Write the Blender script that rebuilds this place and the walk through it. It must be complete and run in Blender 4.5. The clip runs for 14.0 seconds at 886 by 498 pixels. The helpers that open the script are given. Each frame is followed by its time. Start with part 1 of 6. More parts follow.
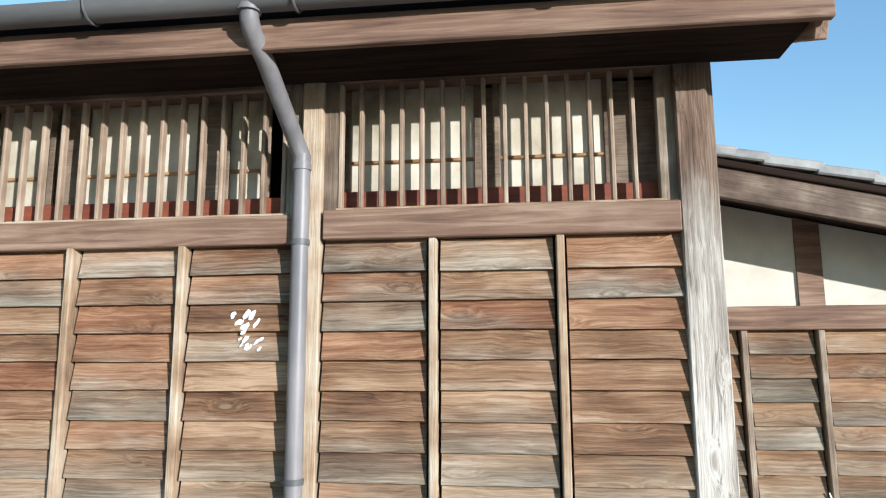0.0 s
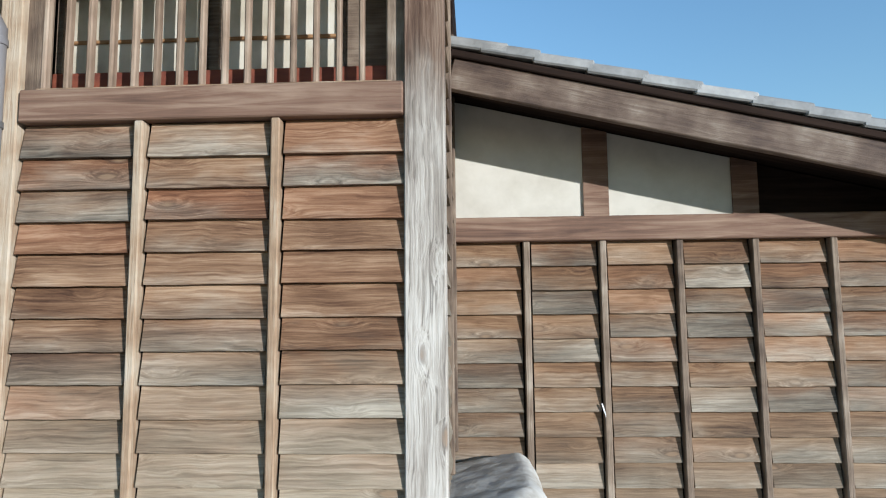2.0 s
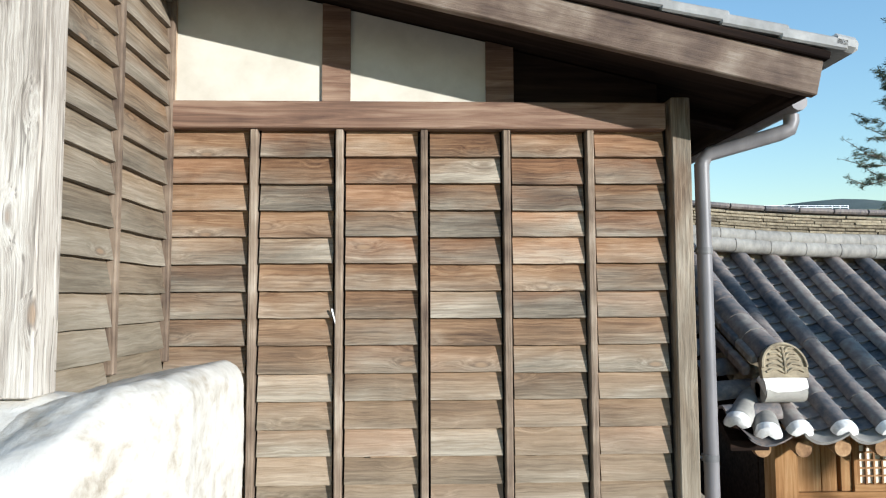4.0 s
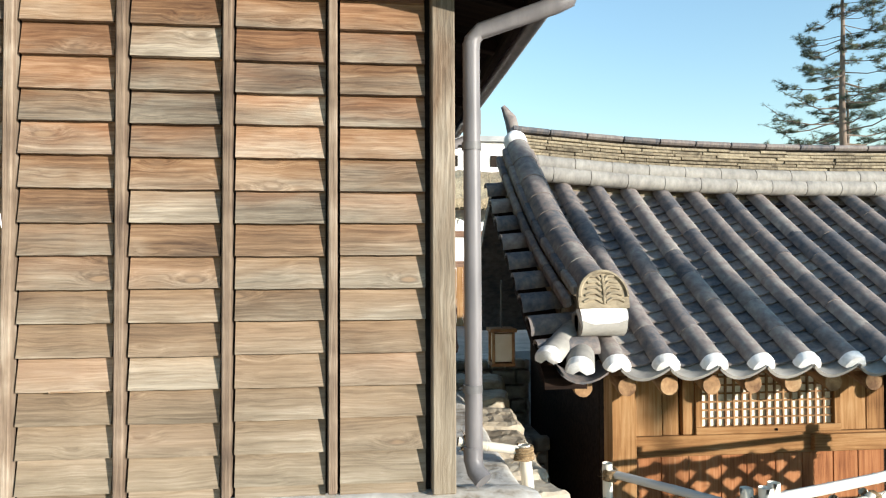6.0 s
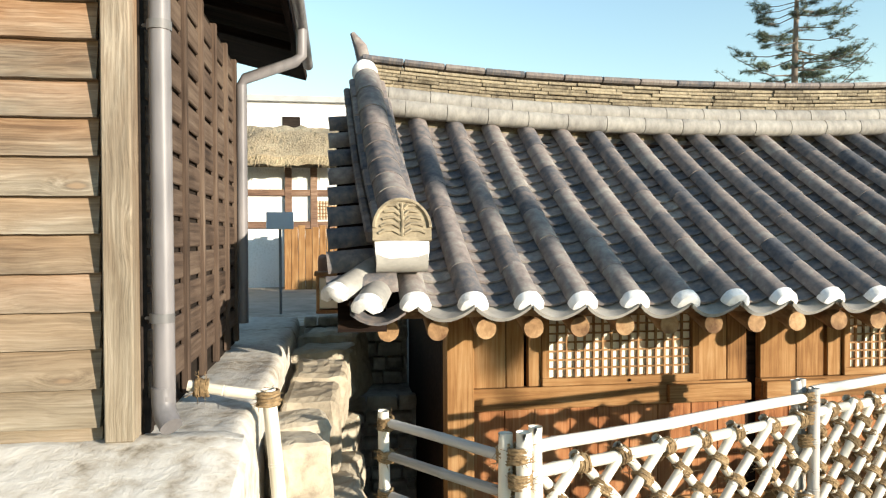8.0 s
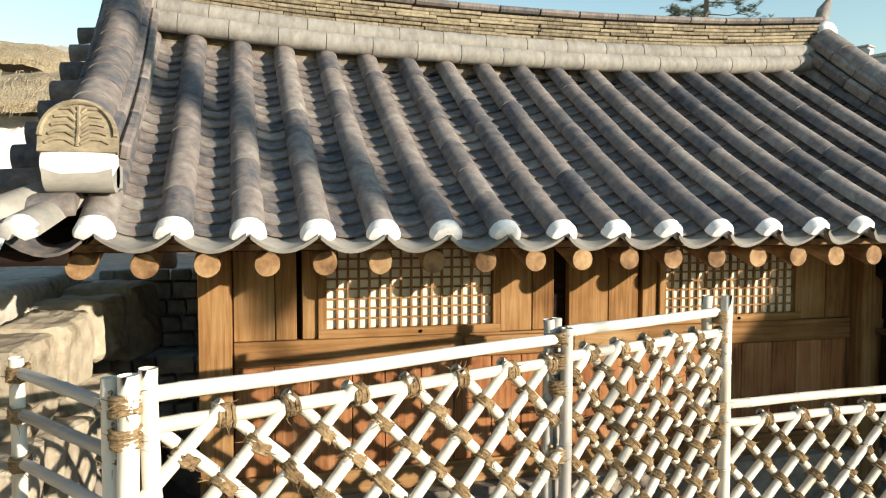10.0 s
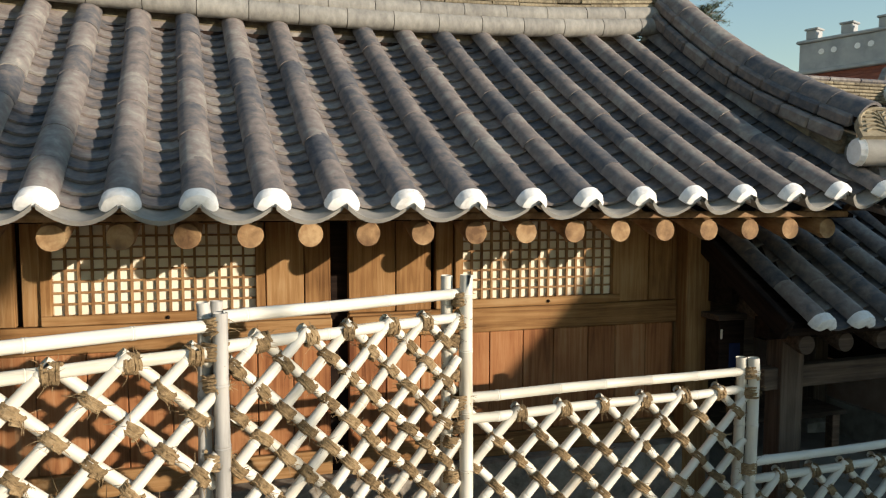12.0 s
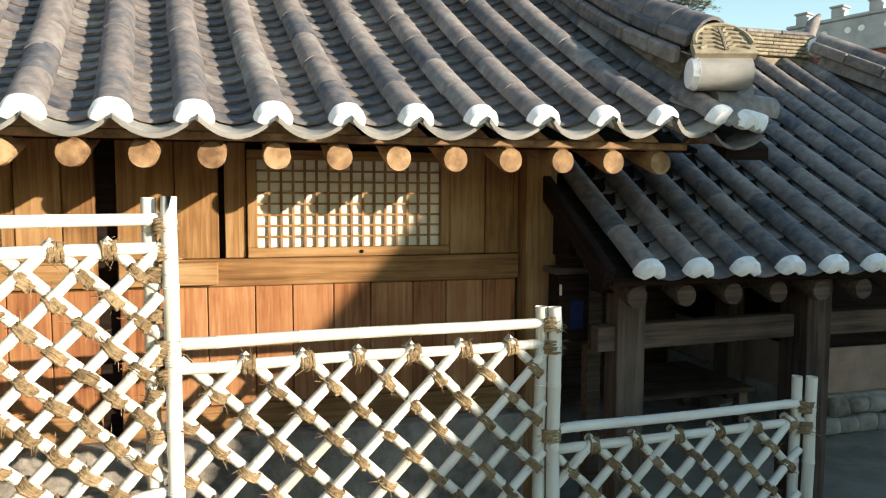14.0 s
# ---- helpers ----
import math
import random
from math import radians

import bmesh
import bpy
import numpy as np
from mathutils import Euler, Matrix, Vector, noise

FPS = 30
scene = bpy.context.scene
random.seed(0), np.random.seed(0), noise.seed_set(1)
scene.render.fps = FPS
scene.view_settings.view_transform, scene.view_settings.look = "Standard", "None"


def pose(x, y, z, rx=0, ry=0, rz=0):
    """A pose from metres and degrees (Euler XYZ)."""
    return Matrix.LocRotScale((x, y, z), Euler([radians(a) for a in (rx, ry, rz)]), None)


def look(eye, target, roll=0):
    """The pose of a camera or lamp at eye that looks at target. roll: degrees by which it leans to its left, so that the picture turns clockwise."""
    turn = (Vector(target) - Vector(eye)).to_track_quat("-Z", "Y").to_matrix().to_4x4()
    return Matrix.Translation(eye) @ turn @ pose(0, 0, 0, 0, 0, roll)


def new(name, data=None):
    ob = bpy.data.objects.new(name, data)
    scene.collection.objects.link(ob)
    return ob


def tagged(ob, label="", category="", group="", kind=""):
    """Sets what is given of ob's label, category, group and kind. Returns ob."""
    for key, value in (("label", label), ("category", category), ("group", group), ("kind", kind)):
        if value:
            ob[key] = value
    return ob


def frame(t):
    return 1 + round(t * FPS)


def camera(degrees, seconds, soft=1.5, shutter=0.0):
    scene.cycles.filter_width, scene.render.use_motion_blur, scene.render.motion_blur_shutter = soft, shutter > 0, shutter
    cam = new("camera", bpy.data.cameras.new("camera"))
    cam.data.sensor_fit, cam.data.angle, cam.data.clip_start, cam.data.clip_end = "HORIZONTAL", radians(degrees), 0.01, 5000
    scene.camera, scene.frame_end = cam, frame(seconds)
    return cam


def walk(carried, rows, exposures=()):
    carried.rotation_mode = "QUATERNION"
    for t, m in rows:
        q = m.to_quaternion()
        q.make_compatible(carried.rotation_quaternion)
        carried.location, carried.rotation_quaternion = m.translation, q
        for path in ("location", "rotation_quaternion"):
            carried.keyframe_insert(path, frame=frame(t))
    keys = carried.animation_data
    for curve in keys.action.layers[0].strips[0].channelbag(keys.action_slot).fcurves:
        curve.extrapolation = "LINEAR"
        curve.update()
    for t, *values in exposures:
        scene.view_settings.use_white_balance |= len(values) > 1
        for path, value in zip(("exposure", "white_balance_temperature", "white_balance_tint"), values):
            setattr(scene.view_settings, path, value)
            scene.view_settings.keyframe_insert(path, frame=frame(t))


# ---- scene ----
cam = camera(65.3, 14.0, soft=1.2)
ROWS = [
    (0, 0.028, 0.0104, 1.6079, 6.903, 9.019, 0.269),
    (0.5, 0.2101, 0.0897, 1.5, 6.366, 8.344, 0.347),
    (1, 0.4082, 0.2169, 1.4381, 5.674, 7.664, 0.432),
    (1.5, 0.6741, 0.2718, 1.3741, 4.949, 6.936, 0.522),
    (2, 0.9008, 0.3175, 1.3275, 2.68, 6.258, 0.524),
    (2.5, 1.1086, 0.4749, 1.1941, 1.412, 5.682, 0.432),
    (3, 1.3897, 0.6076, 1.1581, 0.942, 4.911, 0.382),
    (3.5, 1.6682, 0.6471, 1.086, 0.628, 4.536, 0.391),
    (4, 1.9214, 0.7284, 0.9797, -1.903, 3.985, 0.231),
    (6.5, 3.0629, 1.3248, 0.6675, -6.846, 0.784, 0.209),
    (7, 3.3117, 1.3919, 0.6034, -7.355, 0.295, 0.195),
    (7.5, 3.5572, 1.4545, 0.5581, -7.878, -0.269, 0.249),
    (10, 4.8349, 1.8928, 0.2527, -14.186, -2.936, -0.112),
    (10.5, 5.0977, 1.9246, 0.2129, -15.175, -2.925, -0.132),
    (11, 5.3994, 2.001, 0.1434, -15.708, -3.087, -0.109),
    (11.5, 5.7645, 2.0294, 0.1536, -16.034, -3.669, -0.101),
    (12, 6.0782, 1.9939, 0.1801, -16.025, -4.097, -0.071),
    (12.5, 6.3752, 2.0683, 0.1057, -16.081, -4.146, -0.118),
    (13, 6.6891, 2.0637, 0.0632, -15.645, -4.579, -0.054),
    (13.5, 7.0153, 2.0467, -0.0028, -15.307, -4.514, -0.064),
    (14, 7.2769, 2.1315, -0.137, -15.306, -4.348, -0.181),
]
EXPOSURES = [(0.0, 0.93, 5650, 10), (1.0, 0.88, 5600, 10), (1.5, 0.76, 5550, 10), (2.5, 0.48, 5450, 10), (3.0, 0.72, 5550, 10), (3.5, 0.86, 5650, 10), (4.0, 0.93, 5750, 10),
             (6.5, 1.25, 6500, 11), (7.5, 1.3, 6800, 11), (10.0, 1.06, 7150, 11), (11.0, 0.9, 7100, 12), (12.5, 0.58, 7050, 13), (13.5, 0.9, 7050, 12), (14.0, 1.36, 7000, 11)]
walk(cam, [(t, pose(x, y, z, 90 + pitch, roll, yaw)) for t, x, y, z, yaw, pitch, roll in ROWS], EXPOSURES)

# ---- world and sun: low, clear afternoon sun from behind the walker's right ----
SUN_DIR = Vector((1.0, -1.0, 0.27)).normalized()
world = bpy.data.worlds.new("world")
scene.world = world
world.use_nodes = True
wn = world.node_tree
sky = wn.nodes.new("ShaderNodeTexSky")
sky.sky_type = "NISHITA"
sky.sun_disc = False
sky.sun_elevation = math.asin(SUN_DIR.z)
sky.sun_rotation = radians(135)
sky.air_density, sky.dust_density, sky.ozone_density = 1.45, 0.0, 3.0
wn.nodes["Background"].inputs["Strength"].default_value = 0.15
wn.links.new(sky.outputs[0], wn.nodes["Background"].inputs[0])
sun = new("sun", bpy.data.lights.new("sun", "SUN"))
sun.data.energy, sun.data.angle, sun.data.color = 4.3, radians(0.6), (1.0, 0.93, 0.82)
sun.matrix_world = look((0, 0, 0), -SUN_DIR)


# ---- materials ----
def mat(name, stops, grain=(4, 4, 4), rough=0.8, bump=0.3, detail=8.0, vary=0.0, blotch=1.2, blotch_amt=0.35,
        metal=0.0, island=False, bump_dist=0.01, bump_scale=1.0, knots=False, coords="Object", gain=1.0, gloss=0.35):
    """Procedural surface: a colour ramp over stretched grain, slow blotches, and a change from piece to piece."""
    m = bpy.data.materials.new(name)
    m.use_nodes = True
    nt = m.node_tree
    n, l = nt.nodes, nt.links
    b = n["Principled BSDF"]
    b.inputs["Roughness"].default_value = rough
    b.inputs["Metallic"].default_value = metal
    b.inputs["Specular IOR Level"].default_value = gloss
    tc = n.new("ShaderNodeTexCoord")
    oi = n.new("ShaderNodeObjectInfo")
    rnd = oi.outputs["Random"]
    if island:
        rnd = n.new("ShaderNodeNewGeometry").outputs["Random Per Island"]
    sh = n.new("ShaderNodeVectorMath")
    sh.operation = "SCALE"
    cx = n.new("ShaderNodeCombineXYZ")
    for i in range(3):
        l.new(rnd, cx.inputs[i])
    l.new(cx.outputs[0], sh.inputs[0])
    sh.inputs["Scale"].default_value = 37.0
    add = n.new("ShaderNodeVectorMath")
    l.new(tc.outputs[coords], add.inputs[0])
    l.new(sh.outputs[0], add.inputs[1])
    mp = n.new("ShaderNodeMapping")
    mp.inputs["Scale"].default_value = grain
    l.new(add.outputs[0], mp.inputs[0])
    g = n.new("ShaderNodeTexNoise")
    g.inputs["Scale"].default_value = 1.0
    g.inputs["Detail"].default_value = detail
    g.inputs["Roughness"].default_value = 0.62
    g.inputs["Distortion"].default_value = 1.2 if knots else 0.2
    l.new(mp.outputs[0], g.inputs["Vector"])
    bl = n.new("ShaderNodeTexNoise")
    bl.inputs["Scale"].default_value = blotch
    bl.inputs["Detail"].default_value = 5.0
    l.new(add.outputs[0], bl.inputs["Vector"])
    # grain + blotch + piece value
    m1 = n.new("ShaderNodeMath")
    m1.operation = "MULTIPLY_ADD"
    l.new(bl.outputs["Fac"], m1.inputs[0])
    m1.inputs[1].default_value = blotch_amt * 2
    m1.inputs[2].default_value = -blotch_amt
    m2 = n.new("ShaderNodeMath")
    m2.operation = "ADD"
    gg = n.new("ShaderNodeMath")
    gg.operation = "MULTIPLY_ADD"
    l.new(g.outputs["Fac"], gg.inputs[0])
    gg.inputs[1].default_value, gg.inputs[2].default_value = gain, 0.5 - 0.5 * gain
    l.new(gg.outputs[0], m2.inputs[0])
    l.new(m1.outputs[0], m2.inputs[1])
    m3 = n.new("ShaderNodeMath")
    m3.operation = "MULTIPLY_ADD"
    l.new(rnd, m3.inputs[0])
    m3.inputs[1].default_value = vary
    m3.inputs[2].default_value = -vary / 2
    m4 = n.new("ShaderNodeMath")
    m4.operation = "ADD"
    l.new(m2.outputs[0], m4.inputs[0])
    l.new(m3.outputs[0], m4.inputs[1])
    r = n.new("ShaderNodeValToRGB")
    els = r.color_ramp.elements
    while len(els) < len(stops):
        els.new(0.5)
    for e, (p, c) in zip(els, stops):
        e.position, e.color = p, (*c, 1)
    l.new(m4.outputs[0], r.inputs[0])
    l.new(r.outputs[0], b.inputs["Base Color"])
    if bump:
        bp = n.new("ShaderNodeBump")
        bp.inputs["Strength"].default_value = bump
        bp.inputs["Distance"].default_value = bump_dist
        l.new(g.outputs["Fac"], bp.inputs["Height"])
        l.new(bp.outputs[0], b.inputs["Normal"])
    return m


def siding(name, dust_low, dust_high, greying, warm=1.0, pale=0.0, odd=1.3, dust=1.0, depth=0.95):
    """Old clapboard: red-brown where the next board shelters it, greyed and raised below, knots, dust splashed up from the foot of the wall."""
    m = bpy.data.materials.new(name)
    m.use_nodes = True
    n, l = m.node_tree.nodes, m.node_tree.links
    b = n["Principled BSDF"]
    b.inputs["Roughness"].default_value = 0.85
    b.inputs["Specular IOR Level"].default_value = 0.2
    tc, oi, geo = n.new("ShaderNodeTexCoord"), n.new("ShaderNodeObjectInfo"), n.new("ShaderNodeNewGeometry")

    def math_node(op, a, c, d=None):
        q = n.new("ShaderNodeMath")
        q.operation = op
        for i, v in enumerate((a, c, d)):
            if v is None:
                continue
            if isinstance(v, (int, float)):
                q.inputs[i].default_value = v
            else:
                l.new(v, q.inputs[i])
        return q.outputs[0]

    def noise_node(vec, scale, detail, mapping, distortion=0.0, rough=0.6):
        mp = n.new("ShaderNodeMapping")
        mp.inputs["Scale"].default_value = mapping
        l.new(vec, mp.inputs[0])
        q = n.new("ShaderNodeTexNoise")
        q.inputs["Scale"].default_value, q.inputs["Detail"].default_value = scale, detail
        q.inputs["Distortion"].default_value, q.inputs["Roughness"].default_value = distortion, rough
        l.new(mp.outputs[0], q.inputs["Vector"])
        return q.outputs["Fac"]

    cx = n.new("ShaderNodeCombineXYZ")
    for i, f in enumerate((31.0, 17.0, 57.0)):
        l.new(math_node("MULTIPLY", oi.outputs["Random"], f), cx.inputs[i])
    add = n.new("ShaderNodeVectorMath")
    l.new(tc.outputs["Object"], add.inputs[0])
    l.new(cx.outputs[0], add.inputs[1])
    v = add.outputs[0]
    # the grain bends slowly along the board and swings round the knots
    bend = noise_node(v, 1.0, 2.0, (3.2, 7, 7))
    vm = n.new("ShaderNodeMapping")
    vm.inputs["Scale"].default_value = (3.4, 9.0, 9.0)
    l.new(v, vm.inputs[0])
    vo = n.new("ShaderNodeTexVoronoi")
    vo.inputs["Scale"].default_value = 1.0
    l.new(vm.outputs[0], vo.inputs["Vector"])
    kd = vo.outputs["Distance"]
    cell = n.new("ShaderNodeSeparateXYZ")
    l.new(vo.outputs["Color"], cell.inputs[0])
    has_knot = math_node("GREATER_THAN", cell.outputs["X"], 0.45)
    near = n.new("ShaderNodeMapRange")
    near.interpolation_type = "SMOOTHSTEP"
    near.inputs["From Min"].default_value, near.inputs["From Max"].default_value = 0.42, 0.05
    l.new(kd, near.inputs["Value"])
    swing = math_node("MULTIPLY", near.outputs[0], has_knot)
    lift = math_node("ADD", math_node("MULTIPLY_ADD", bend, 0.035, -0.0175), math_node("MULTIPLY", swing, 0.024))
    bent = n.new("ShaderNodeVectorMath")
    bx = n.new("ShaderNodeCombineXYZ")
    l.new(lift, bx.inputs[1])
    l.new(lift, bx.inputs[2])
    l.new(v, bent.inputs[0])
    l.new(bx.outputs[0], bent.inputs[1])
    v2 = bent.outputs[0]
    fine = noise_node(v2, 1.0, 4.0, (4.5, 150, 150), 0.1, 0.65)
    streak = noise_node(v2, 1.0, 4.0, (1.3, 62, 62), 0.3, 0.55)
    blot = noise_node(v, 1.0, 5.0, (2.6, 9, 9), 0.6, 0.6)
    cloud = noise_node(v, 1.0, 2.0, (1.7, 5, 5), 0.3, 0.5)
    sep = n.new("ShaderNodeSeparateXYZ")
    l.new(tc.outputs["Object"], sep.inputs[0])
    rnd2 = math_node("FRACT", math_node("MULTIPLY", oi.outputs["Random"], 7.31), 0)
    # greying: more towards the lower edge, and more on some boards
    rnd3 = math_node("FRACT", math_node("MULTIPLY", oi.outputs["Random"], 23.7), 0)
    g = math_node("MULTIPLY_ADD", sep.outputs["Z"], -6.5, 0.0)
    g = math_node("ADD", g, math_node("MULTIPLY_ADD", blot, 1.8, -0.8))
    g = math_node("ADD", g, math_node("MULTIPLY_ADD", rnd2, odd, greying))
    clampn = n.new("ShaderNodeClamp")
    l.new(g, clampn.inputs[0])

    def ramp(fac, stops):
        r = n.new("ShaderNodeValToRGB")
        while len(r.color_ramp.elements) < len(stops):
            r.color_ramp.elements.new(0.5)
        for e, (p, c) in zip(r.color_ramp.elements, stops):
            e.position, e.color = p, (*c, 1)
        l.new(fac, r.inputs[0])
        return r.outputs[0]

    mixv = math_node("ADD", math_node("MULTIPLY", fine, 0.54), math_node("ADD", math_node("MULTIPLY", streak, 0.45), math_node("MULTIPLY_ADD", cloud, 0.52, -0.255)))
    mixv = math_node("ADD", mixv, math_node("MULTIPLY_ADD", blot, 0.3, -0.15))
    mixv = math_node("ADD", mixv, math_node("MULTIPLY_ADD", rnd3, 0.14, -0.07))
    mixv = math_node("MULTIPLY_ADD", mixv, depth, 0.5 - 0.5 * depth)
    w = warm
    red = ramp(mixv, [(0.28, (0.050, 0.024, 0.014)), (0.42, (0.135, 0.072 + 0.012 * (1 - w), 0.038)), (0.54, (0.225, 0.132 + 0.02 * (1 - w), 0.074)), (0.70, (0.37, 0.25, 0.155))])
    rust = ramp(mixv, [(0.28, (0.060, 0.022, 0.012)), (0.45, (0.165, 0.064, 0.030)), (0.57, (0.25, 0.110, 0.055)), (0.72, (0.36, 0.20, 0.115))])
    grey = ramp(mixv, [(0.28, (0.045, 0.038, 0.030)), (0.42, (0.122, 0.102, 0.077)), (0.54, (0.215, 0.180, 0.135)), (0.72, (0.40, 0.345, 0.265))])
    tan = ramp(mixv, [(0.3, (0.15 * dust, 0.118 * dust, 0.079 * dust)), (0.5, (0.26 * dust, 0.217 * dust, 0.153 * dust)), (0.7, (0.36 * dust, 0.315 * dust, 0.24 * dust))])

    def mix(fac, a, c):
        q = n.new("ShaderNodeMix")
        q.data_type = "RGBA"
        if isinstance(fac, (int, float)):
            q.inputs[0].default_value = fac
        else:
            l.new(fac, q.inputs[0])
        l.new(a, q.inputs[6])
        l.new(c, q.inputs[7])
        return q.outputs[2]

    ruddy = n.new("ShaderNodeMapRange")
    ruddy.inputs["From Min"].default_value, ruddy.inputs["From Max"].default_value = 0.62, 0.95
    l.new(math_node("ADD", math_node("MULTIPLY", oi.outputs["Random"], 0.7), math_node("MULTIPLY_ADD", cloud, 0.6, -0.05)), ruddy.inputs["Value"])
    col = mix(math_node("MULTIPLY", ruddy.outputs[0], 0.62 * w), red, rust)
    col = mix(clampn.outputs[0], col, grey)
    ps = n.new("ShaderNodeSeparateXYZ")
    l.new(geo.outputs["Position"], ps.inputs[0])
    mr = n.new("ShaderNodeMapRange")
    mr.inputs["From Min"].default_value, mr.inputs["From Max"].default_value = dust_high, dust_low
    l.new(math_node("ADD", ps.outputs["Z"], math_node("MULTIPLY_ADD", blot, 0.9, -0.45)), mr.inputs["Value"])
    col = mix(math_node("MULTIPLY", mr.outputs[0], 0.85), col, tan)
    if pale:
        bleached = ramp(mixv, [(0.30, (0.17, 0.14, 0.11)), (0.42, (0.32, 0.278, 0.232)), (0.55, (0.47, 0.425, 0.365)), (0.7, (0.58, 0.54, 0.48))])
        # the head of the post keeps its brown, the rest is weathered pale
        ph = n.new("ShaderNodeMapRange")
        ph.inputs["From Min"].default_value, ph.inputs["From Max"].default_value = 2.38, 2.0
        l.new(math_node("ADD", ps.outputs["Z"], math_node("MULTIPLY_ADD", blot, 0.7, -0.35)), ph.inputs["Value"])
        wet = math_node("MULTIPLY_ADD", ph.outputs[0], pale, 0.04)
        col = mix(math_node("MULTIPLY", clampn.outputs[0], wet), col, bleached)
        brown = ramp(mixv, [(0.3, (0.045, 0.024, 0.016)), (0.5, (0.12, 0.07, 0.046)), (0.7, (0.22, 0.15, 0.105))])
        col = mix(math_node("MULTIPLY_ADD", ph.outputs[0], -0.9, 0.9), col, brown)
    # knots: a dark ring round an orange core
    kd2 = math_node("ADD", kd, math_node("MULTIPLY_ADD", streak, 0.16, -0.08))
    for outer, inner, amount, tint in ((0.19, 0.12, 0.42, (0.085, 0.055, 0.036, 1)), (0.12, 0.07, 0.5, (0.30, 0.20, 0.12, 1))):
        kr = n.new("ShaderNodeMapRange")
        kr.inputs["From Min"].default_value, kr.inputs["From Max"].default_value = outer, inner
        l.new(kd2, kr.inputs["Value"])
        knot = n.new("ShaderNodeRGB")
        knot.outputs[0].default_value = tint
        col = mix(math_node("MULTIPLY", math_node("MULTIPLY", kr.outputs[0], has_knot), amount), col, knot.outputs[0])
    if pale:
        # drying cracks along the post
        crack = noise_node(v2, 1.0, 3.0, (0.9, 95, 95), 0.0, 0.5)
        cr = n.new("ShaderNodeMapRange")
        cr.inputs["From Min"].default_value, cr.inputs["From Max"].default_value = 0.40, 0.33
        l.new(crack, cr.inputs["Value"])
        dark = n.new("ShaderNodeRGB")
        dark.outputs[0].default_value = (0.13, 0.11, 0.09, 1)
        col = mix(math_node("MULTIPLY", cr.outputs[0], 0.7), col, dark.outputs[0])
    l.new(col, b.inputs["Base Color"])
    bp = n.new("ShaderNodeBump")
    bp.inputs["Strength"].default_value, bp.inputs["Distance"].default_value = 0.7, 0.007
    l.new(mixv, bp.inputs["Height"])
    l.new(bp.outputs[0], b.inputs["Normal"])
    return m


BOARD = siding("weathered_siding", 0.66, 1.30, -0.66, 1.0, 0.0, 1.3, 1.25)
BOARD_B = siding("weathered_wing_siding", -0.3, 1.1, -0.16, 0.85, 0.0, 0.85, 0.84, 0.76)
BOARD_C = siding("weathered_return_siding", 0.5, 2.3, 0.3, 0.5, 0.0, 0.6, 0.68, 0.7)
POST = siding("bleached_post_wood", -9.0, -8.0, 0.25, 0.6, 0.78)
BATTEN_B = mat("brown_batten", [(0.2, (0.065, 0.043, 0.030)), (0.42, (0.145, 0.103, 0.070)), (0.6, (0.215, 0.160, 0.112)), (0.82, (0.34, 0.28, 0.212))],
               grain=(3, 70, 70), gain=0.6, vary=0.25, blotch=6, blotch_amt=0.5, bump=0.6, knots=True)
BATTEN_WIN = mat("tan_window_bar", [(0.2, (0.10, 0.068, 0.045)), (0.42, (0.21, 0.145, 0.097)), (0.6, (0.30, 0.22, 0.155)), (0.82, (0.40, 0.32, 0.24))], grain=(3, 70, 70), gain=0.6, vary=0.25, blotch=6, blotch_amt=0.4, bump=0.5)
VERGE = mat("brown_verge_wood", [(0.2, (0.042, 0.026, 0.019)), (0.42, (0.095, 0.063, 0.044)), (0.6, (0.155, 0.112, 0.080)), (0.82, (0.28, 0.23, 0.18))],
            grain=(3, 45, 45), gain=0.6, vary=0.1, blotch=5, blotch_amt=0.6, bump=0.6, knots=True)
# old timber, coloured darker where it stands for wood in shade
AGED = mat("aged_shade_dark_timber", [(0.25, (0.035, 0.024, 0.018)), (0.5, (0.085, 0.058, 0.042)), (0.8, (0.15, 0.11, 0.08))], grain=(2, 45, 45), vary=0.15, blotch=2.5, bump=0.4, rough=0.9, gloss=0.12)
WALLCLAY = mat("pinkish_clay", [(0.3, (0.30, 0.19, 0.14)), (0.7, (0.42, 0.29, 0.22))], grain=(6, 6, 6), rough=0.95, bump=0.3)
REDSTONE = mat("red_brown_stone", [(0.25, (0.12, 0.045, 0.025)), (0.7, (0.30, 0.13, 0.07))], grain=(5, 5, 5), rough=0.9, bump=0.6)
HILL = mat("wooded_hill", [(0.3, (0.06, 0.08, 0.07)), (0.7, (0.11, 0.13, 0.12))], grain=(0.02, 0.02, 0.02), bump=0)
BATTEN = mat("weathered_batten", [(0.2, (0.10, 0.06, 0.035)), (0.45, (0.30, 0.20, 0.12)), (0.62, (0.42, 0.33, 0.23)),
             (0.85, (0.52, 0.45, 0.36))], grain=(3, 80, 80), gain=0.6, vary=0.2, blotch=5, blotch_amt=0.42, bump=0.6, knots=True)
BEAM = mat("brown_beam_wood", [(0.25, (0.062, 0.034, 0.023)), (0.5, (0.165, 0.095, 0.061)), (0.75, (0.28, 0.19, 0.13))],
           grain=(1.5, 30, 30), vary=0.15, blotch=1.8, blotch_amt=0.3, bump=0.4, knots=True)
# near-black base: deep shade under eaves and roofs is put into the colour
DARKWOOD = mat("shade_dark_wood", [(0.3, (0.009, 0.006, 0.005)), (0.7, (0.030, 0.019, 0.014))], grain=(2, 30, 30), bump=0.3, rough=0.95, gloss=0.06)
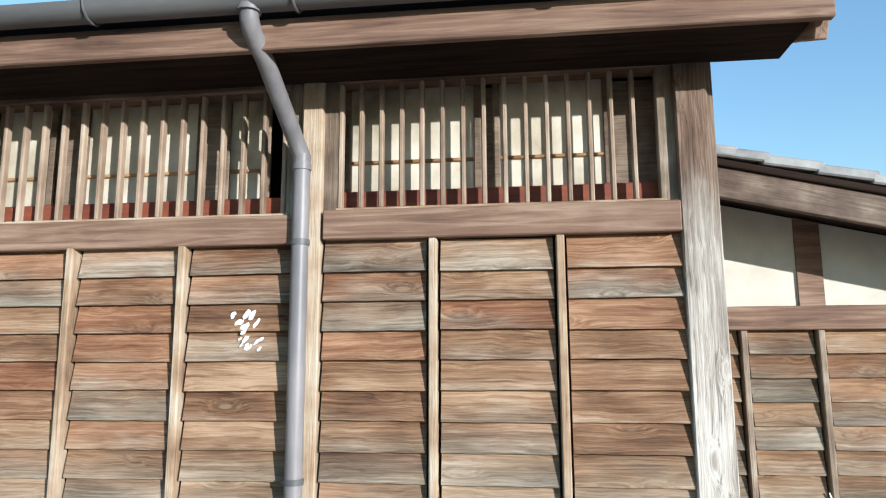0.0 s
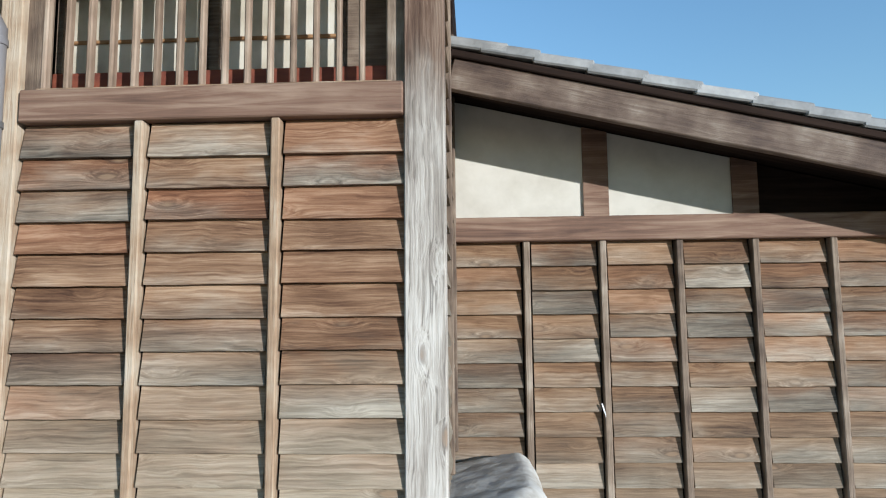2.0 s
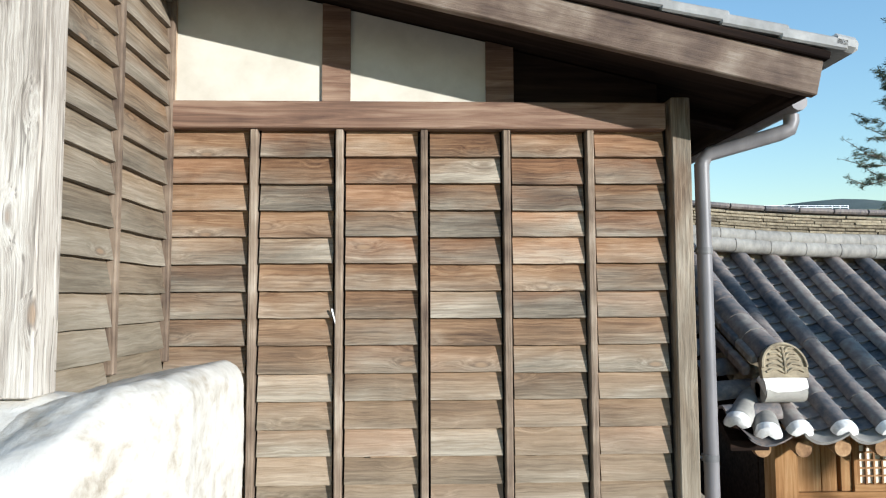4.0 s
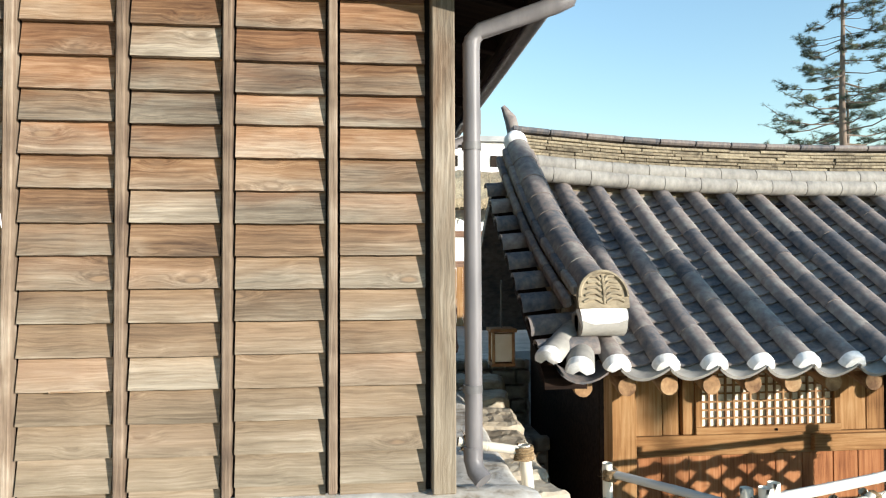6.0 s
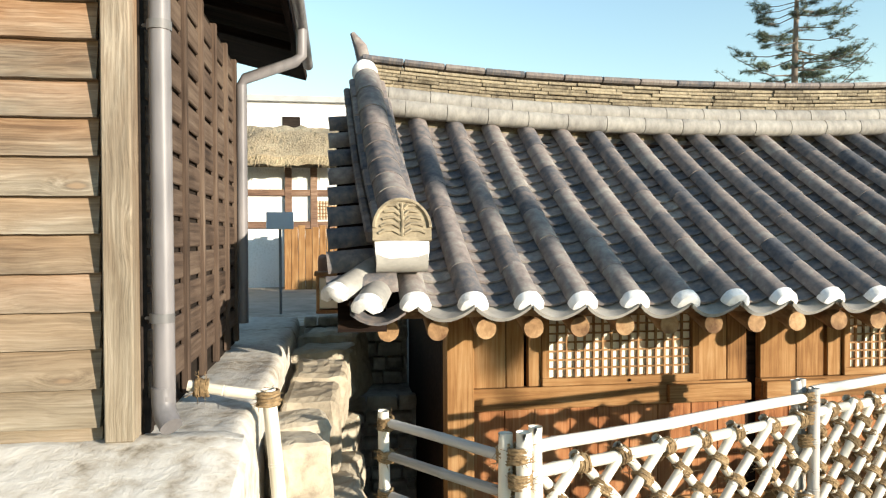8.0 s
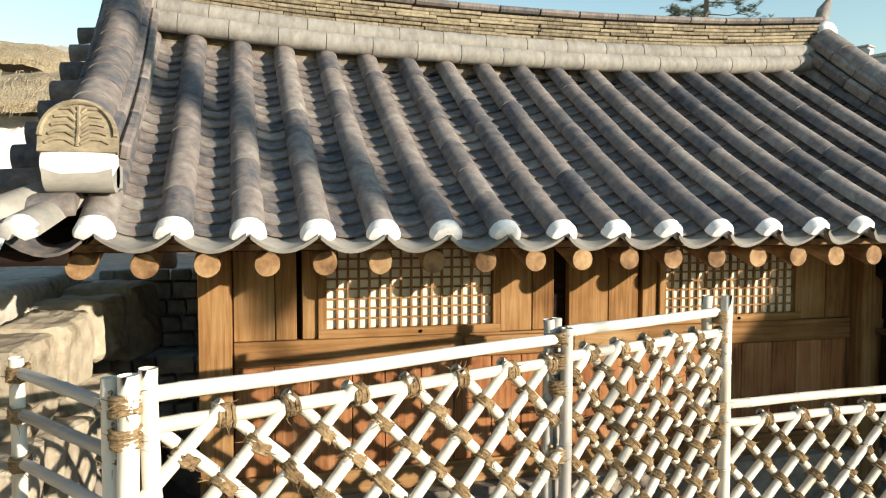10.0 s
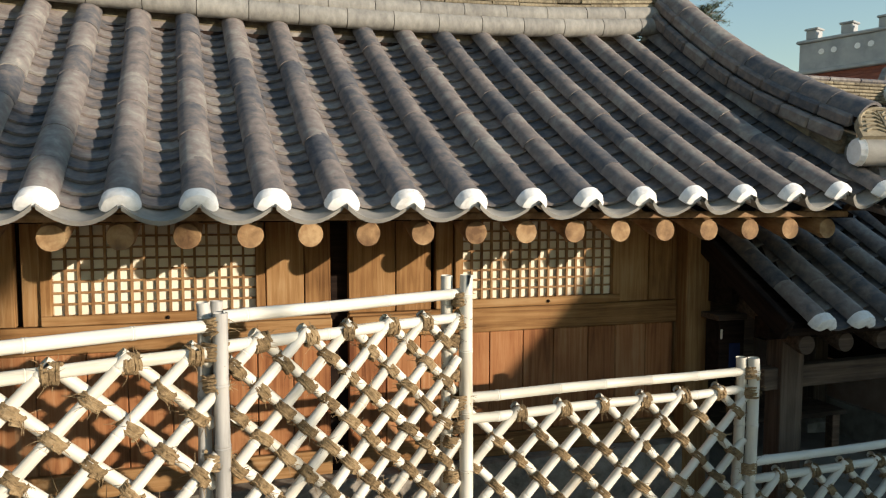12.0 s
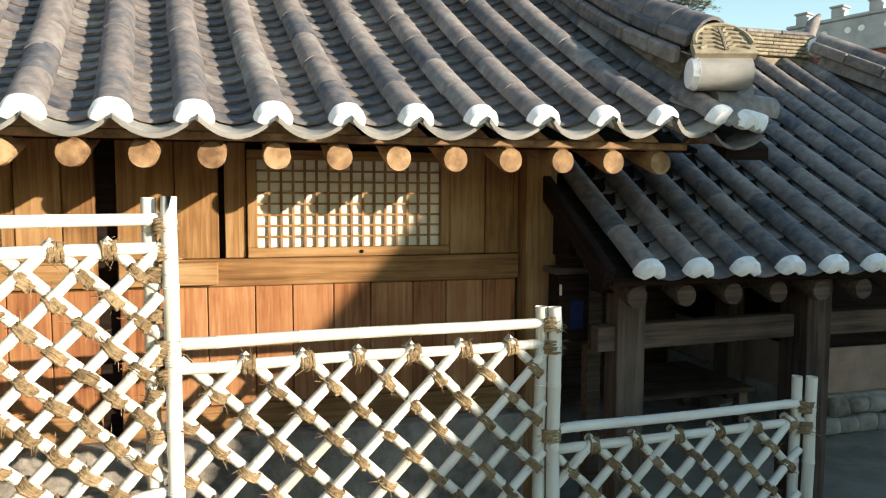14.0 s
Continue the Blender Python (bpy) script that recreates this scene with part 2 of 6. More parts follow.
PINE = [(0.2, (0.11, 0.051, 0.019)), (0.45, (0.235, 0.120, 0.047)), (0.6, (0.30, 0.168, 0.072)), (0.8, (0.38, 0.24, 0.12))]
HANOK = mat("oiled_pine", PINE, grain=(30, 30, 1.4), vary=0.22, blotch=3.0, blotch_amt=0.3, bump=0.2, knots=True, gloss=0.12)
HANOK_H = mat("oiled_pine_rail", PINE, grain=(1.4, 30, 30), vary=0.15, blotch=3.0, blotch_amt=0.3, bump=0.2, knots=True, gloss=0.12)
HANOK_RED = mat("reddish_pine_plank", [(0.2, (0.12, 0.042, 0.018)), (0.45, (0.27, 0.11, 0.045)), (0.6, (0.33, 0.15, 0.065)), (0.8, (0.40, 0.22, 0.11))],
                grain=(30, 30, 1.4), vary=0.2, blotch=3.0, blotch_amt=0.3, bump=0.2, knots=True, gloss=0.12)
RIDGE = mat("ridge_course_tile", [(0.2, (0.16, 0.15, 0.135)), (0.55, (0.27, 0.255, 0.225)), (0.85, (0.37, 0.35, 0.305))], grain=(8, 14, 14), vary=0.08, rough=0.75, bump=0.25)
RAFTER = mat("rafter_wood", [(0.3, (0.12, 0.06, 0.026)), (0.55, (0.28, 0.165, 0.078)), (0.75, (0.43, 0.285, 0.15))], grain=(14, 3, 14), vary=0.2, blotch=6, bump=0.25)
TILE = mat("grey_clay_tile", [(0.12, (0.050, 0.054, 0.064)), (0.34, (0.105, 0.104, 0.110)), (0.47, (0.158, 0.138, 0.127)), (0.58, (0.210, 0.174, 0.156)), (0.70, (0.235, 0.217, 0.195)), (0.9, (0.36, 0.32, 0.27))],
           grain=(18, 18, 18), vary=0.30, blotch=3.0, blotch_amt=0.3, rough=0.72, bump=0.35, bump_dist=0.004, gloss=0.2)
TILE_OLD = mat("lichen_ridge_tile", [(0.2, (0.07, 0.055, 0.035)), (0.5, (0.22, 0.18, 0.12)), (0.8, (0.36, 0.30, 0.20))],
               grain=(14, 14, 30), vary=0.3, blotch=4, blotch_amt=0.3, rough=0.9, bump=0.6)
PALETILE = mat("pale_grey_roof_tile", [(0.2, (0.14, 0.138, 0.13)), (0.55, (0.26, 0.255, 0.24)), (0.85, (0.38, 0.37, 0.345))], grain=(10, 10, 10), vary=0.25, rough=0.6, bump=0.2)
LIME = mat("lime_plaster", [(0.2, (0.60, 0.57, 0.52)), (0.5, (0.80, 0.78, 0.74)), (0.8, (0.86, 0.85, 0.82))], grain=(30, 30, 30), vary=0.05, rough=0.9, bump=0.5, bump_dist=0.006)
WALLPLASTER = mat("pale_wall_plaster", [(0.25, (0.46, 0.42, 0.345)), (0.6, (0.55, 0.51, 0.43))], grain=(6, 6, 6), rough=0.9, bump=0.15, blotch=1.5, blotch_amt=0.2)
CEMENT = mat("rough_whitewashed_cement", [(0.20, (0.22, 0.185, 0.135)), (0.34, (0.38, 0.34, 0.28)), (0.52, (0.50, 0.47, 0.415)), (0.85, (0.60, 0.58, 0.53))],
             grain=(14, 14, 14), rough=0.95, bump=0.8, bump_dist=0.011, blotch=2.2, blotch_amt=0.42)
STONE = mat("grey_field_stone", [(0.2, (0.14, 0.12, 0.095)), (0.45, (0.30, 0.265, 0.215)), (0.8, (0.48, 0.43, 0.36))], grain=(9, 9, 9), vary=0.3, rough=0.9, bump=0.8, bump_dist=0.02)
BAMBOO = mat("dry_bamboo", [(0.12, (0.34, 0.29, 0.21)), (0.40, (0.60, 0.555, 0.46)), (0.8, (0.73, 0.69, 0.60))], grain=(25, 25, 2.0), vary=0.25, blotch=3, blotch_amt=0.25, rough=0.5, bump=0.2, bump_dist=0.003)
BAMBOO_GREY = mat("greyed_bamboo", [(0.2, (0.20, 0.19, 0.17)), (0.5, (0.36, 0.34, 0.31)), (0.8, (0.52, 0.49, 0.44))], grain=(25, 25, 2.0), vary=0.25, blotch=3, blotch_amt=0.3, rough=0.55, bump=0.2, bump_dist=0.003)
ROPE = mat("straw_rope", [(0.2, (0.07, 0.045, 0.022)), (0.5, (0.24, 0.16, 0.08)), (0.8, (0.38, 0.27, 0.15))], grain=(60, 60, 60), vary=0.2, rough=0.95, bump=0.8)
LEDGESTONE = mat("pale_tan_stone", [(0.2, (0.17, 0.135, 0.095)), (0.42, (0.34, 0.29, 0.215)), (0.8, (0.50, 0.445, 0.35))], grain=(9, 9, 9), vary=0.2, rough=0.95, bump=0.8, bump_dist=0.02)
PIPE = mat("grey_downpipe_metal", [(0.2, (0.10, 0.095, 0.095)), (0.5, (0.16, 0.15, 0.15)), (0.8, (0.24, 0.22, 0.21))], grain=(12, 12, 1.5), rough=0.45, bump=0.08, vary=0.1, blotch=3)
COPPERGUTTER = mat("dark_gutter_metal", [(0.2, (0.06, 0.06, 0.062)), (0.8, (0.14, 0.135, 0.13))], grain=(2, 12, 12), rough=0.5, bump=0.1)
PAPER = mat("window_paper", [(0.25, (0.66, 0.58, 0.43)), (0.7, (0.80, 0.74, 0.60))], grain=(7, 7, 7), rough=0.9, bump=0.05, blotch=3, blotch_amt=0.2)
LATTICE = mat("lattice_wood", [(0.25, (0.16, 0.075, 0.028)), (0.7, (0.36, 0.21, 0.095))], grain=(20, 20, 20), vary=0.2, bump=0.15)
# the strong mottling paints in blurred reflections of window glass
CURTAIN = mat("cream_reflection_paper", [(0.2, (0.20, 0.17, 0.12)), (0.42, (0.40, 0.345, 0.255)), (0.62, (0.52, 0.47, 0.37)), (0.85, (0.60, 0.57, 0.50))], grain=(3, 3, 2), rough=0.6, bump=0.03, blotch=4.0, blotch_amt=0.5)
REDSILL = mat("red_painted_sill", [(0.3, (0.11, 0.028, 0.016)), (0.7, (0.23, 0.065, 0.03))], grain=(3, 20, 20), rough=0.7, bump=0.2)
# near black: darkness of rooms and gaps is put into the colour
BLACK = mat("interior_shade_board", [(0.3, (0.014, 0.011, 0.009)), (0.7, (0.035, 0.027, 0.022))], grain=(3, 3, 20), bump=0.1, rough=0.95, gloss=0.06)
EARTH = mat("packed_earth", [(0.2, (0.14, 0.122, 0.098)), (0.5, (0.245, 0.217, 0.178)), (0.8, (0.34, 0.305, 0.255))], grain=(3, 3, 3), rough=0.95, bump=0.7, bump_dist=0.02, blotch=0.4, blotch_amt=0.3)
PAINT = mat("white_paint_splash", [(0.3, (0.75, 0.74, 0.72)), (0.7, (0.85, 0.85, 0.84))], grain=(20, 20, 20), bump=0.3)
THATCH = mat("straw_thatch", [(0.2, (0.12, 0.085, 0.05)), (0.5, (0.34, 0.27, 0.17)), (0.8, (0.52, 0.43, 0.28))], grain=(40, 6, 40), rough=0.95, bump=0.9, bump_dist=0.03)
BRICK = mat("red_brick", [(0.2, (0.16, 0.055, 0.04)), (0.6, (0.28, 0.10, 0.07)), (0.85, (0.36, 0.16, 0.11))], grain=(3, 3, 8), vary=0.3, rough=0.9, bump=0.3)
GREYSTONE = mat("grey_ashlar", [(0.2, (0.26, 0.27, 0.27)), (0.7, (0.40, 0.40, 0.39))], grain=(2, 2, 2), rough=0.9, bump=0.2)
BARK = mat("pine_bark", [(0.2, (0.09, 0.07, 0.055)), (0.7, (0.22, 0.17, 0.13))], grain=(8, 8, 2), rough=0.95, bump=0.8)
NEEDLE = mat("pine_needles", [(0.2, (0.055, 0.075, 0.042)), (0.6, (0.105, 0.125, 0.068)), (0.9, (0.15, 0.155, 0.085))], grain=(2, 2, 2), vary=0.3, island=True, rough=0.7, bump=0)
DRYGRASS = mat("dry_grass", [(0.2, (0.14, 0.10, 0.05)), (0.8, (0.36, 0.28, 0.15))], grain=(3, 3, 3), island=True, vary=0.3, bump=0)
NAVY = mat("navy_enamel", [(0.3, (0.012, 0.018, 0.05)), (0.7, (0.02, 0.03, 0.08))], grain=(9, 9, 9), rough=0.8, bump=0.05, gloss=0.05)
SIGN = mat("white_sign_board", [(0.3, (0.66, 0.68, 0.70)), (0.7, (0.74, 0.75, 0.76))], grain=(3, 3, 3), bump=0)


def glass_mat():
    m = bpy.data.materials.new("lamp_glass")
    m.use_nodes = True
    b = m.node_tree.nodes["Principled BSDF"]
    b.inputs["Base Color"].default_value = (0.8, 0.78, 0.7, 1)
    b.inputs["Transmission Weight"].default_value = 0.9
    b.inputs["Roughness"].default_value = 0.25
    return m


GLASS = glass_mat()

# ---- building helpers ----
WORLD = {}
MESHES = {}


def mesh(name, bm, material, smooth=False):
    me = bpy.data.meshes.new(name)
    bm.normal_update()
    bm.to_mesh(me)
    bm.free()
    me.materials.append(material)
    if smooth:
        for p in me.polygons:
            p.use_smooth = True
        me.set_sharp_from_angle(angle=radians(42))
    return me


def thing(name, at, label, category, group="", kind=""):
    ob = new(name)
    ob.empty_display_size = 0.1
    ob.matrix_basis = Matrix.Translation(at)
    WORLD[ob] = Matrix.Translation(at)
    return tagged(ob, label, category, group, kind)


def part(name, data, parent, m=None, label=""):
    """Links a mesh as one part under a thing (or under a part), at the world pose m."""
    ob = new(name, data)
    m = m or Matrix.Identity(4)
    ob.matrix_basis = m
    WORLD[ob] = m
    if parent:
        ob.parent = parent
        ob.matrix_parent_inverse = WORLD[parent].inverted()
    if label:
        tagged(ob, label)
    return ob


def add_box(bm, sx, sy, sz, m=None, bevel=0.0):
    r = bmesh.ops.create_cube(bm, size=1.0, matrix=(m or Matrix.Identity(4)) @ Matrix.Diagonal((sx, sy, sz, 1)))
    if bevel:
        edges = {e for v in r["verts"] for e in v.link_edges}
        bmesh.ops.bevel(bm, geom=list(edges), offset=bevel, segments=1, affect="EDGES")


def box_mesh(name, sx, sy, sz, material, bevel=0.004):
    key = (name, round(sx, 3), round(sy, 3), round(sz, 3), material.name)
    if key not in MESHES:
        bm = bmesh.new()
        add_box(bm, sx, sy, sz, None, bevel)
        MESHES[key] = mesh(name, bm, material)
    return MESHES[key]


def beam(name, p, q, w, h, material, parent, label="", bevel=0.005, up=(0, 0, 1)):
    """A squared timber from p to q; its own X runs along it, w across and h upwards."""
    p, q = Vector(p), Vector(q)
    x = (q - p).normalized()
    u = Vector(up)
    if abs(x.dot(u)) > 0.95:
        u = Vector((0, 1, 0))
    y = u.cross(x).normalized()
    z = x.cross(y)
    m = Matrix((x, y, z)).transposed().to_4x4()
    m.translation = (p + q) / 2
    return part(name, box_mesh(name, (q - p).length, w, h, material, bevel), parent, m, label)


def solid(name, x0, x1, y0, y1, z0, z1, material, parent, label="", bevel=0.004):
    m = Matrix.Translation(((x0 + x1) / 2, (y0 + y1) / 2, (z0 + z1) / 2))
    return part(name, box_mesh(name, x1 - x0, y1 - y0, z1 - z0, material, bevel), parent, m, label)


def tube_bm(bm, pts, radius, seg=12, cap=True):
    """A round tube along a line of points; radius may be a list."""
    pts = [Vector(p) for p in pts]
    rad = radius if isinstance(radius, (list, tuple)) else [radius] * len(pts)
    rings = []
    for i, p in enumerate(pts):
        d = (pts[min(i + 1, len(pts) - 1)] - pts[max(i - 1, 0)]).normalized()
        a = d.orthogonal().normalized() if i == 0 else (ref - d * ref.dot(d)).normalized()
        ref = a
        b = d.cross(a)
        rings.append([bm.verts.new(p + rad[i] * (a * math.cos(k * math.tau / seg) + b * math.sin(k * math.tau / seg))) for k in range(seg)])
    for r0, r1 in zip(rings, rings[1:]):
        for k in range(seg):
            bm.faces.new((r0[k], r0[(k + 1) % seg], r1[(k + 1) % seg], r1[k]))
    if cap:
        bm.faces.new(rings[0][::-1])
        bm.faces.new(rings[-1])


def tube(name, pts, radius, material, parent, seg=12, label="", smooth=True):
    bm = bmesh.new()
    tube_bm(bm, pts, radius, seg)
    bmesh.ops.recalc_face_normals(bm, faces=bm.faces)
    me = mesh(name, bm, material, smooth)
    return part(name, me, parent, None, label)


def axes(x, y, z, at):
    m = Matrix((x, y, z)).transposed().to_4x4()
    m.translation = at
    return m


# ---- ground ----
def ground_height(x, y):
    xs = (-60, -4, 0, 4.0, 7.3, 10.5, 60)
    zs = (0.6, 0.3, 0.15, -0.95, -1.5, -2.0, -2.1)
    path = float(np.interp(x, xs, zs))
    yard = -2.05
    k = min(1.0, max(0.0, (y - 4.2 - 0.12 * (x - 4)) / 0.9)) if x > 3.7 else 0.0
    k *= min(1.0, max(0.0, (x - 3.7) / 0.5))
    z = path + (min(yard, path) - path) * k
    if y > 8.6 and x < 8.9:
        f = min(1, (y - 8.6) / 1.0)
        z = z + (-0.35 - z) * f
    return z


def build_ground():
    xs = [-2000, -400, -80, -20] + [-8 + 0.4 * i for i in range(61)] + [30, 80, 400, 2000]
    ys = [-2000, -400, -80, -20] + [-4 + 0.4 * i for i in range(56)] + [40, 80, 400, 2000]
    bm = bmesh.new()
    grid = [[bm.verts.new((x, y, ground_height(x, y) + 0.03 * noise.noise((x * 1.3, y * 1.3, 0)))) for x in xs] for y in ys]
    for j in range(len(ys) - 1):
        for i in range(len(xs) - 1):
            bm.faces.new((grid[j][i], grid[j][i + 1], grid[j + 1][i + 1], grid[j + 1][i]))
    ob = new("ground", mesh("ground", bm, EARTH, True))
    tagged(ob, "packed bare earth sloping down past the houses", "ground", kind="structure")


build_ground()

# ================= timber house =================
house = thing("timber_house", (0, 2.8, 0), "old two-part wooden house with weathered clapboard walls", "house")
YA, YB, XC = 2.835, 3.905, 0.765   # board faces of the front wall, the set-back wall and the return between them
board_bm_cache = {}


def board_mesh(length, exposure, material):
    """One clapboard: thick at its lower edge, tucked in at the top, a little uneven."""
    key = (round(length, 3), round(exposure, 3), material.name)
    if key not in board_bm_cache:
        bm = bmesh.new()
        n = 6
        rng = random.Random(int(length * 1000))
        low, high = [], []
        ring = []
        for i in range(n + 1):
            x = -length / 2 + length * i / n
            d = rng.uniform(-0.002, 0.002)
            w = rng.uniform(-0.0015, 0.0015)
            ring.append([bm.verts.new(v) for v in ((x, -0.004, exposure / 2 + 0.012), (x, -0.031 + d, -exposure / 2 + w),
                                                   (x, -0.004, -exposure / 2 + w), (x, 0.008, exposure / 2 + 0.012))])
        for a, b in zip(ring, ring[1:]):
            for k in range(4):
                bm.faces.new((a[k], a[(k + 1) % 4], b[(k + 1) % 4], b[k]))
        bm.faces.new(ring[0][::-1])
        bm.faces.new(ring[-1])
        bmesh.ops.recalc_face_normals(bm, faces=bm.faces)
        board_bm_cache[key] = mesh("clapboard", bm, material)
    return board_bm_cache[key]


def clad(parent, panels, z_top, z_low, y, exposure=0.1205, turn=0.0, along_x=True, fixed=0.0, material=None):
    """Rows of clapboards between battens. panels: (start, end) along the wall."""
    rng = random.Random(int(z_top * 100 + y * 10))
    rows = int(math.ceil((z_top - z_low) / exposure))
    for a, b in panels:
        for k in range(rows):
            z = z_top - (k + 0.5) * exposure
            j = rng.uniform(-0.003, 0.003)
            if along_x:
                m = pose((a + b) / 2, y + rng.uniform(-0.002, 0.002), z + j, rng.uniform(-1, 1), rng.uniform(-0.25, 0.25), 0)
            else:
                m = pose(fixed + rng.uniform(-0.002, 0.002), (a + b) / 2, z + j, 0, 0, 90) @ pose(0, 0, 0, rng.uniform(-1, 1))
            part("clapboard", board_mesh(b - a, exposure, material or BOARD), parent, m)


# black cores make the gaps between boards read as shadow
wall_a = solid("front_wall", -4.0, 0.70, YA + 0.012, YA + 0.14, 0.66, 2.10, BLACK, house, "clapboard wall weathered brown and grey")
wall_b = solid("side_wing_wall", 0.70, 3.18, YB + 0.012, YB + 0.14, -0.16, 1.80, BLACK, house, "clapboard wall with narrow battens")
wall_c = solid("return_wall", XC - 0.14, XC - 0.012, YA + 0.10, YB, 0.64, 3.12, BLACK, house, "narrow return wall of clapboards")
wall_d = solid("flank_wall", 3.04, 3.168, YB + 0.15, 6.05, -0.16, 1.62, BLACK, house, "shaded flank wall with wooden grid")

# battens and posts
A_BATS = [(-2.99, -2.93), (-2.49, -2.43), (-1.985, -1.915), (-1.468, -1.403), (-0.38, -0.32), (0.14, 0.196)]
for a, b in A_BATS:
    beam("batten", ((a + b) / 2, YA - 0.022, 0.70), ((a + b) / 2, YA - 0.022, 2.10), 0.035, b - a, BATTEN, wall_a)
beam("middle_post", (-0.872, YA + 0.015, 0.70), (-0.872, YA + 0.015, 2.86), 0.09, 0.115, BATTEN, house)
beam("corner_post", (0.722, YA + 0.025, 0.69), (0.722, YA + 0.025, 3.0), 0.15, 0.14, POST, house, "bleached squared corner post with knots")
beam("sill_beam", (-0.815, YA - 0.022, 2.165), (0.645, YA - 0.022, 2.165), 0.07, 0.125, BEAM, house)
beam("sill_beam", (-4.0, YA - 0.022, 2.15), (-0.93, YA - 0.022, 2.15), 0.07, 0.125, BEAM, house)
clad(wall_a, [(-4.0, -2.99), (-2.93, -2.49), (-2.43, -1.985), (-1.915, -1.468), (-1.403, -0.93), (-0.815, -0.38), (-0.32, 0.14), (0.196, 0.645)], 2.086, 0.70, YA, 0.1207)

# bars, red sill and lit screens of the two windows
def barred_window(x0, x1, z0, z1, bars, shoji):
    win = thing("window", ((x0 + x1) / 2, YA, z0), "barred wooden window with cream paper screens behind vertical bars", "window", "barred windows", "structure")
    frame_z = z1
    for x in (x0 + 0.0225, x1 - 0.0225):
        beam("window_frame", (x, YA + 0.015, z0), (x, YA + 0.015, frame_z), 0.09, 0.045, BATTEN_B, win)
    solid("window_frame", x0 + 0.045, x1 - 0.045, YA - 0.03, YA + 0.08, z1 - 0.06, z1, BEAM, win)
    solid("window_sill", x0 + 0.045, x1 - 0.045, YA - 0.03, YA + 0.03, z0, z0 + 0.014, BATTEN, win)
    solid("inner_sill", x0 + 0.05, x1 - 0.05, YA + 0.06, YA + 0.10, z0, z0 + 0.105, REDSILL, win, "red stained inner sill")
    for x in bars:
        beam("bar", (x, YA + 0.005, z0 + 0.014), (x, YA + 0.005, z1 - 0.06), 0.02, 0.038, BATTEN_WIN, win)
    for a, b in shoji:
        solid("screen_paper", a, b, YA + 0.092, YA + 0.099, z0 + 0.107, z1 - 0.05, CURTAIN, win, "cream paper screen with painted-in blurred reflections")
        solid("screen_rail", a, b, YA + 0.080, YA + 0.091, z0 + 0.232, z0 + 0.248, LATTICE, win)
        for x in (a + 0.01, b - 0.01):
            solid("screen_stile", x - 0.016, x + 0.016, YA + 0.074, YA + 0.091, z0 + 0.107, z1 - 0.05, BATTEN_B, win)


dim_panels = ((-0.157, -0.096), (0.398, 0.66), (-1.431, -1.322), (-2.162, -2.018))
barred_window(-0.815, 0.645, 2.2275, 2.86, [-0.754 + 0.0884 * i for i in range(15)], [(-0.76, -0.157), (-0.096, 0.398)])
barred_window(-3.99, -0.93, 2.2125, 2.84, [-1.007 - 0.0959 * i for i in range(31)], [(-1.322, -1.107), (-2.018, -1.431), (-2.45, -2.162), (-3.4, -2.6)])
for a, b in dim_panels:
    solid("window_panel", a - 0.01, b + 0.01, YA + 0.104, YA + 0.112, 2.30, 2.80, BATTEN_B, house, "dim wooden panel behind the bars")
# wall under the eave coloured near black in place of its shade
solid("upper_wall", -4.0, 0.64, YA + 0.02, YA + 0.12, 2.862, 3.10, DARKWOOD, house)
# black sheets behind the bars stand in for the darkness of the room
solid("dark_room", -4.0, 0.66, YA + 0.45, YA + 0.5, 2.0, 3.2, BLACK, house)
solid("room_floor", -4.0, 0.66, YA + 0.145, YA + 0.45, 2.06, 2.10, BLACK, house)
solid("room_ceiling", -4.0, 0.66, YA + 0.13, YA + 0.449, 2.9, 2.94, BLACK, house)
# gable wall likewise carries the shade in its colour
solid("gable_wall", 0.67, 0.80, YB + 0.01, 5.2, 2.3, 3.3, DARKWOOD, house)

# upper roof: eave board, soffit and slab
# roof, soffit and rafters coloured near black to deepen the eave shade
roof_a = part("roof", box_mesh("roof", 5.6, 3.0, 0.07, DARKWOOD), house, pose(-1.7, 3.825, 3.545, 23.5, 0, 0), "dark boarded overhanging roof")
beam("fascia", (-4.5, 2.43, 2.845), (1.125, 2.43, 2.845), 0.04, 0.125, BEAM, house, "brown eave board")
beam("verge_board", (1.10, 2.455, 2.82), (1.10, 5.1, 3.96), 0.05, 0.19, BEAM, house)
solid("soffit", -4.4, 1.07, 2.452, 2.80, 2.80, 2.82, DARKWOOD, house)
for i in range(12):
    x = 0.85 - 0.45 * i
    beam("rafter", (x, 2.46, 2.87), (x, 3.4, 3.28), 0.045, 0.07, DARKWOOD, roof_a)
gutter = thing("roof_gutter", (-1.7, 2.34, 2.93), "dark grey half-round metal eave gutter", "gutter")


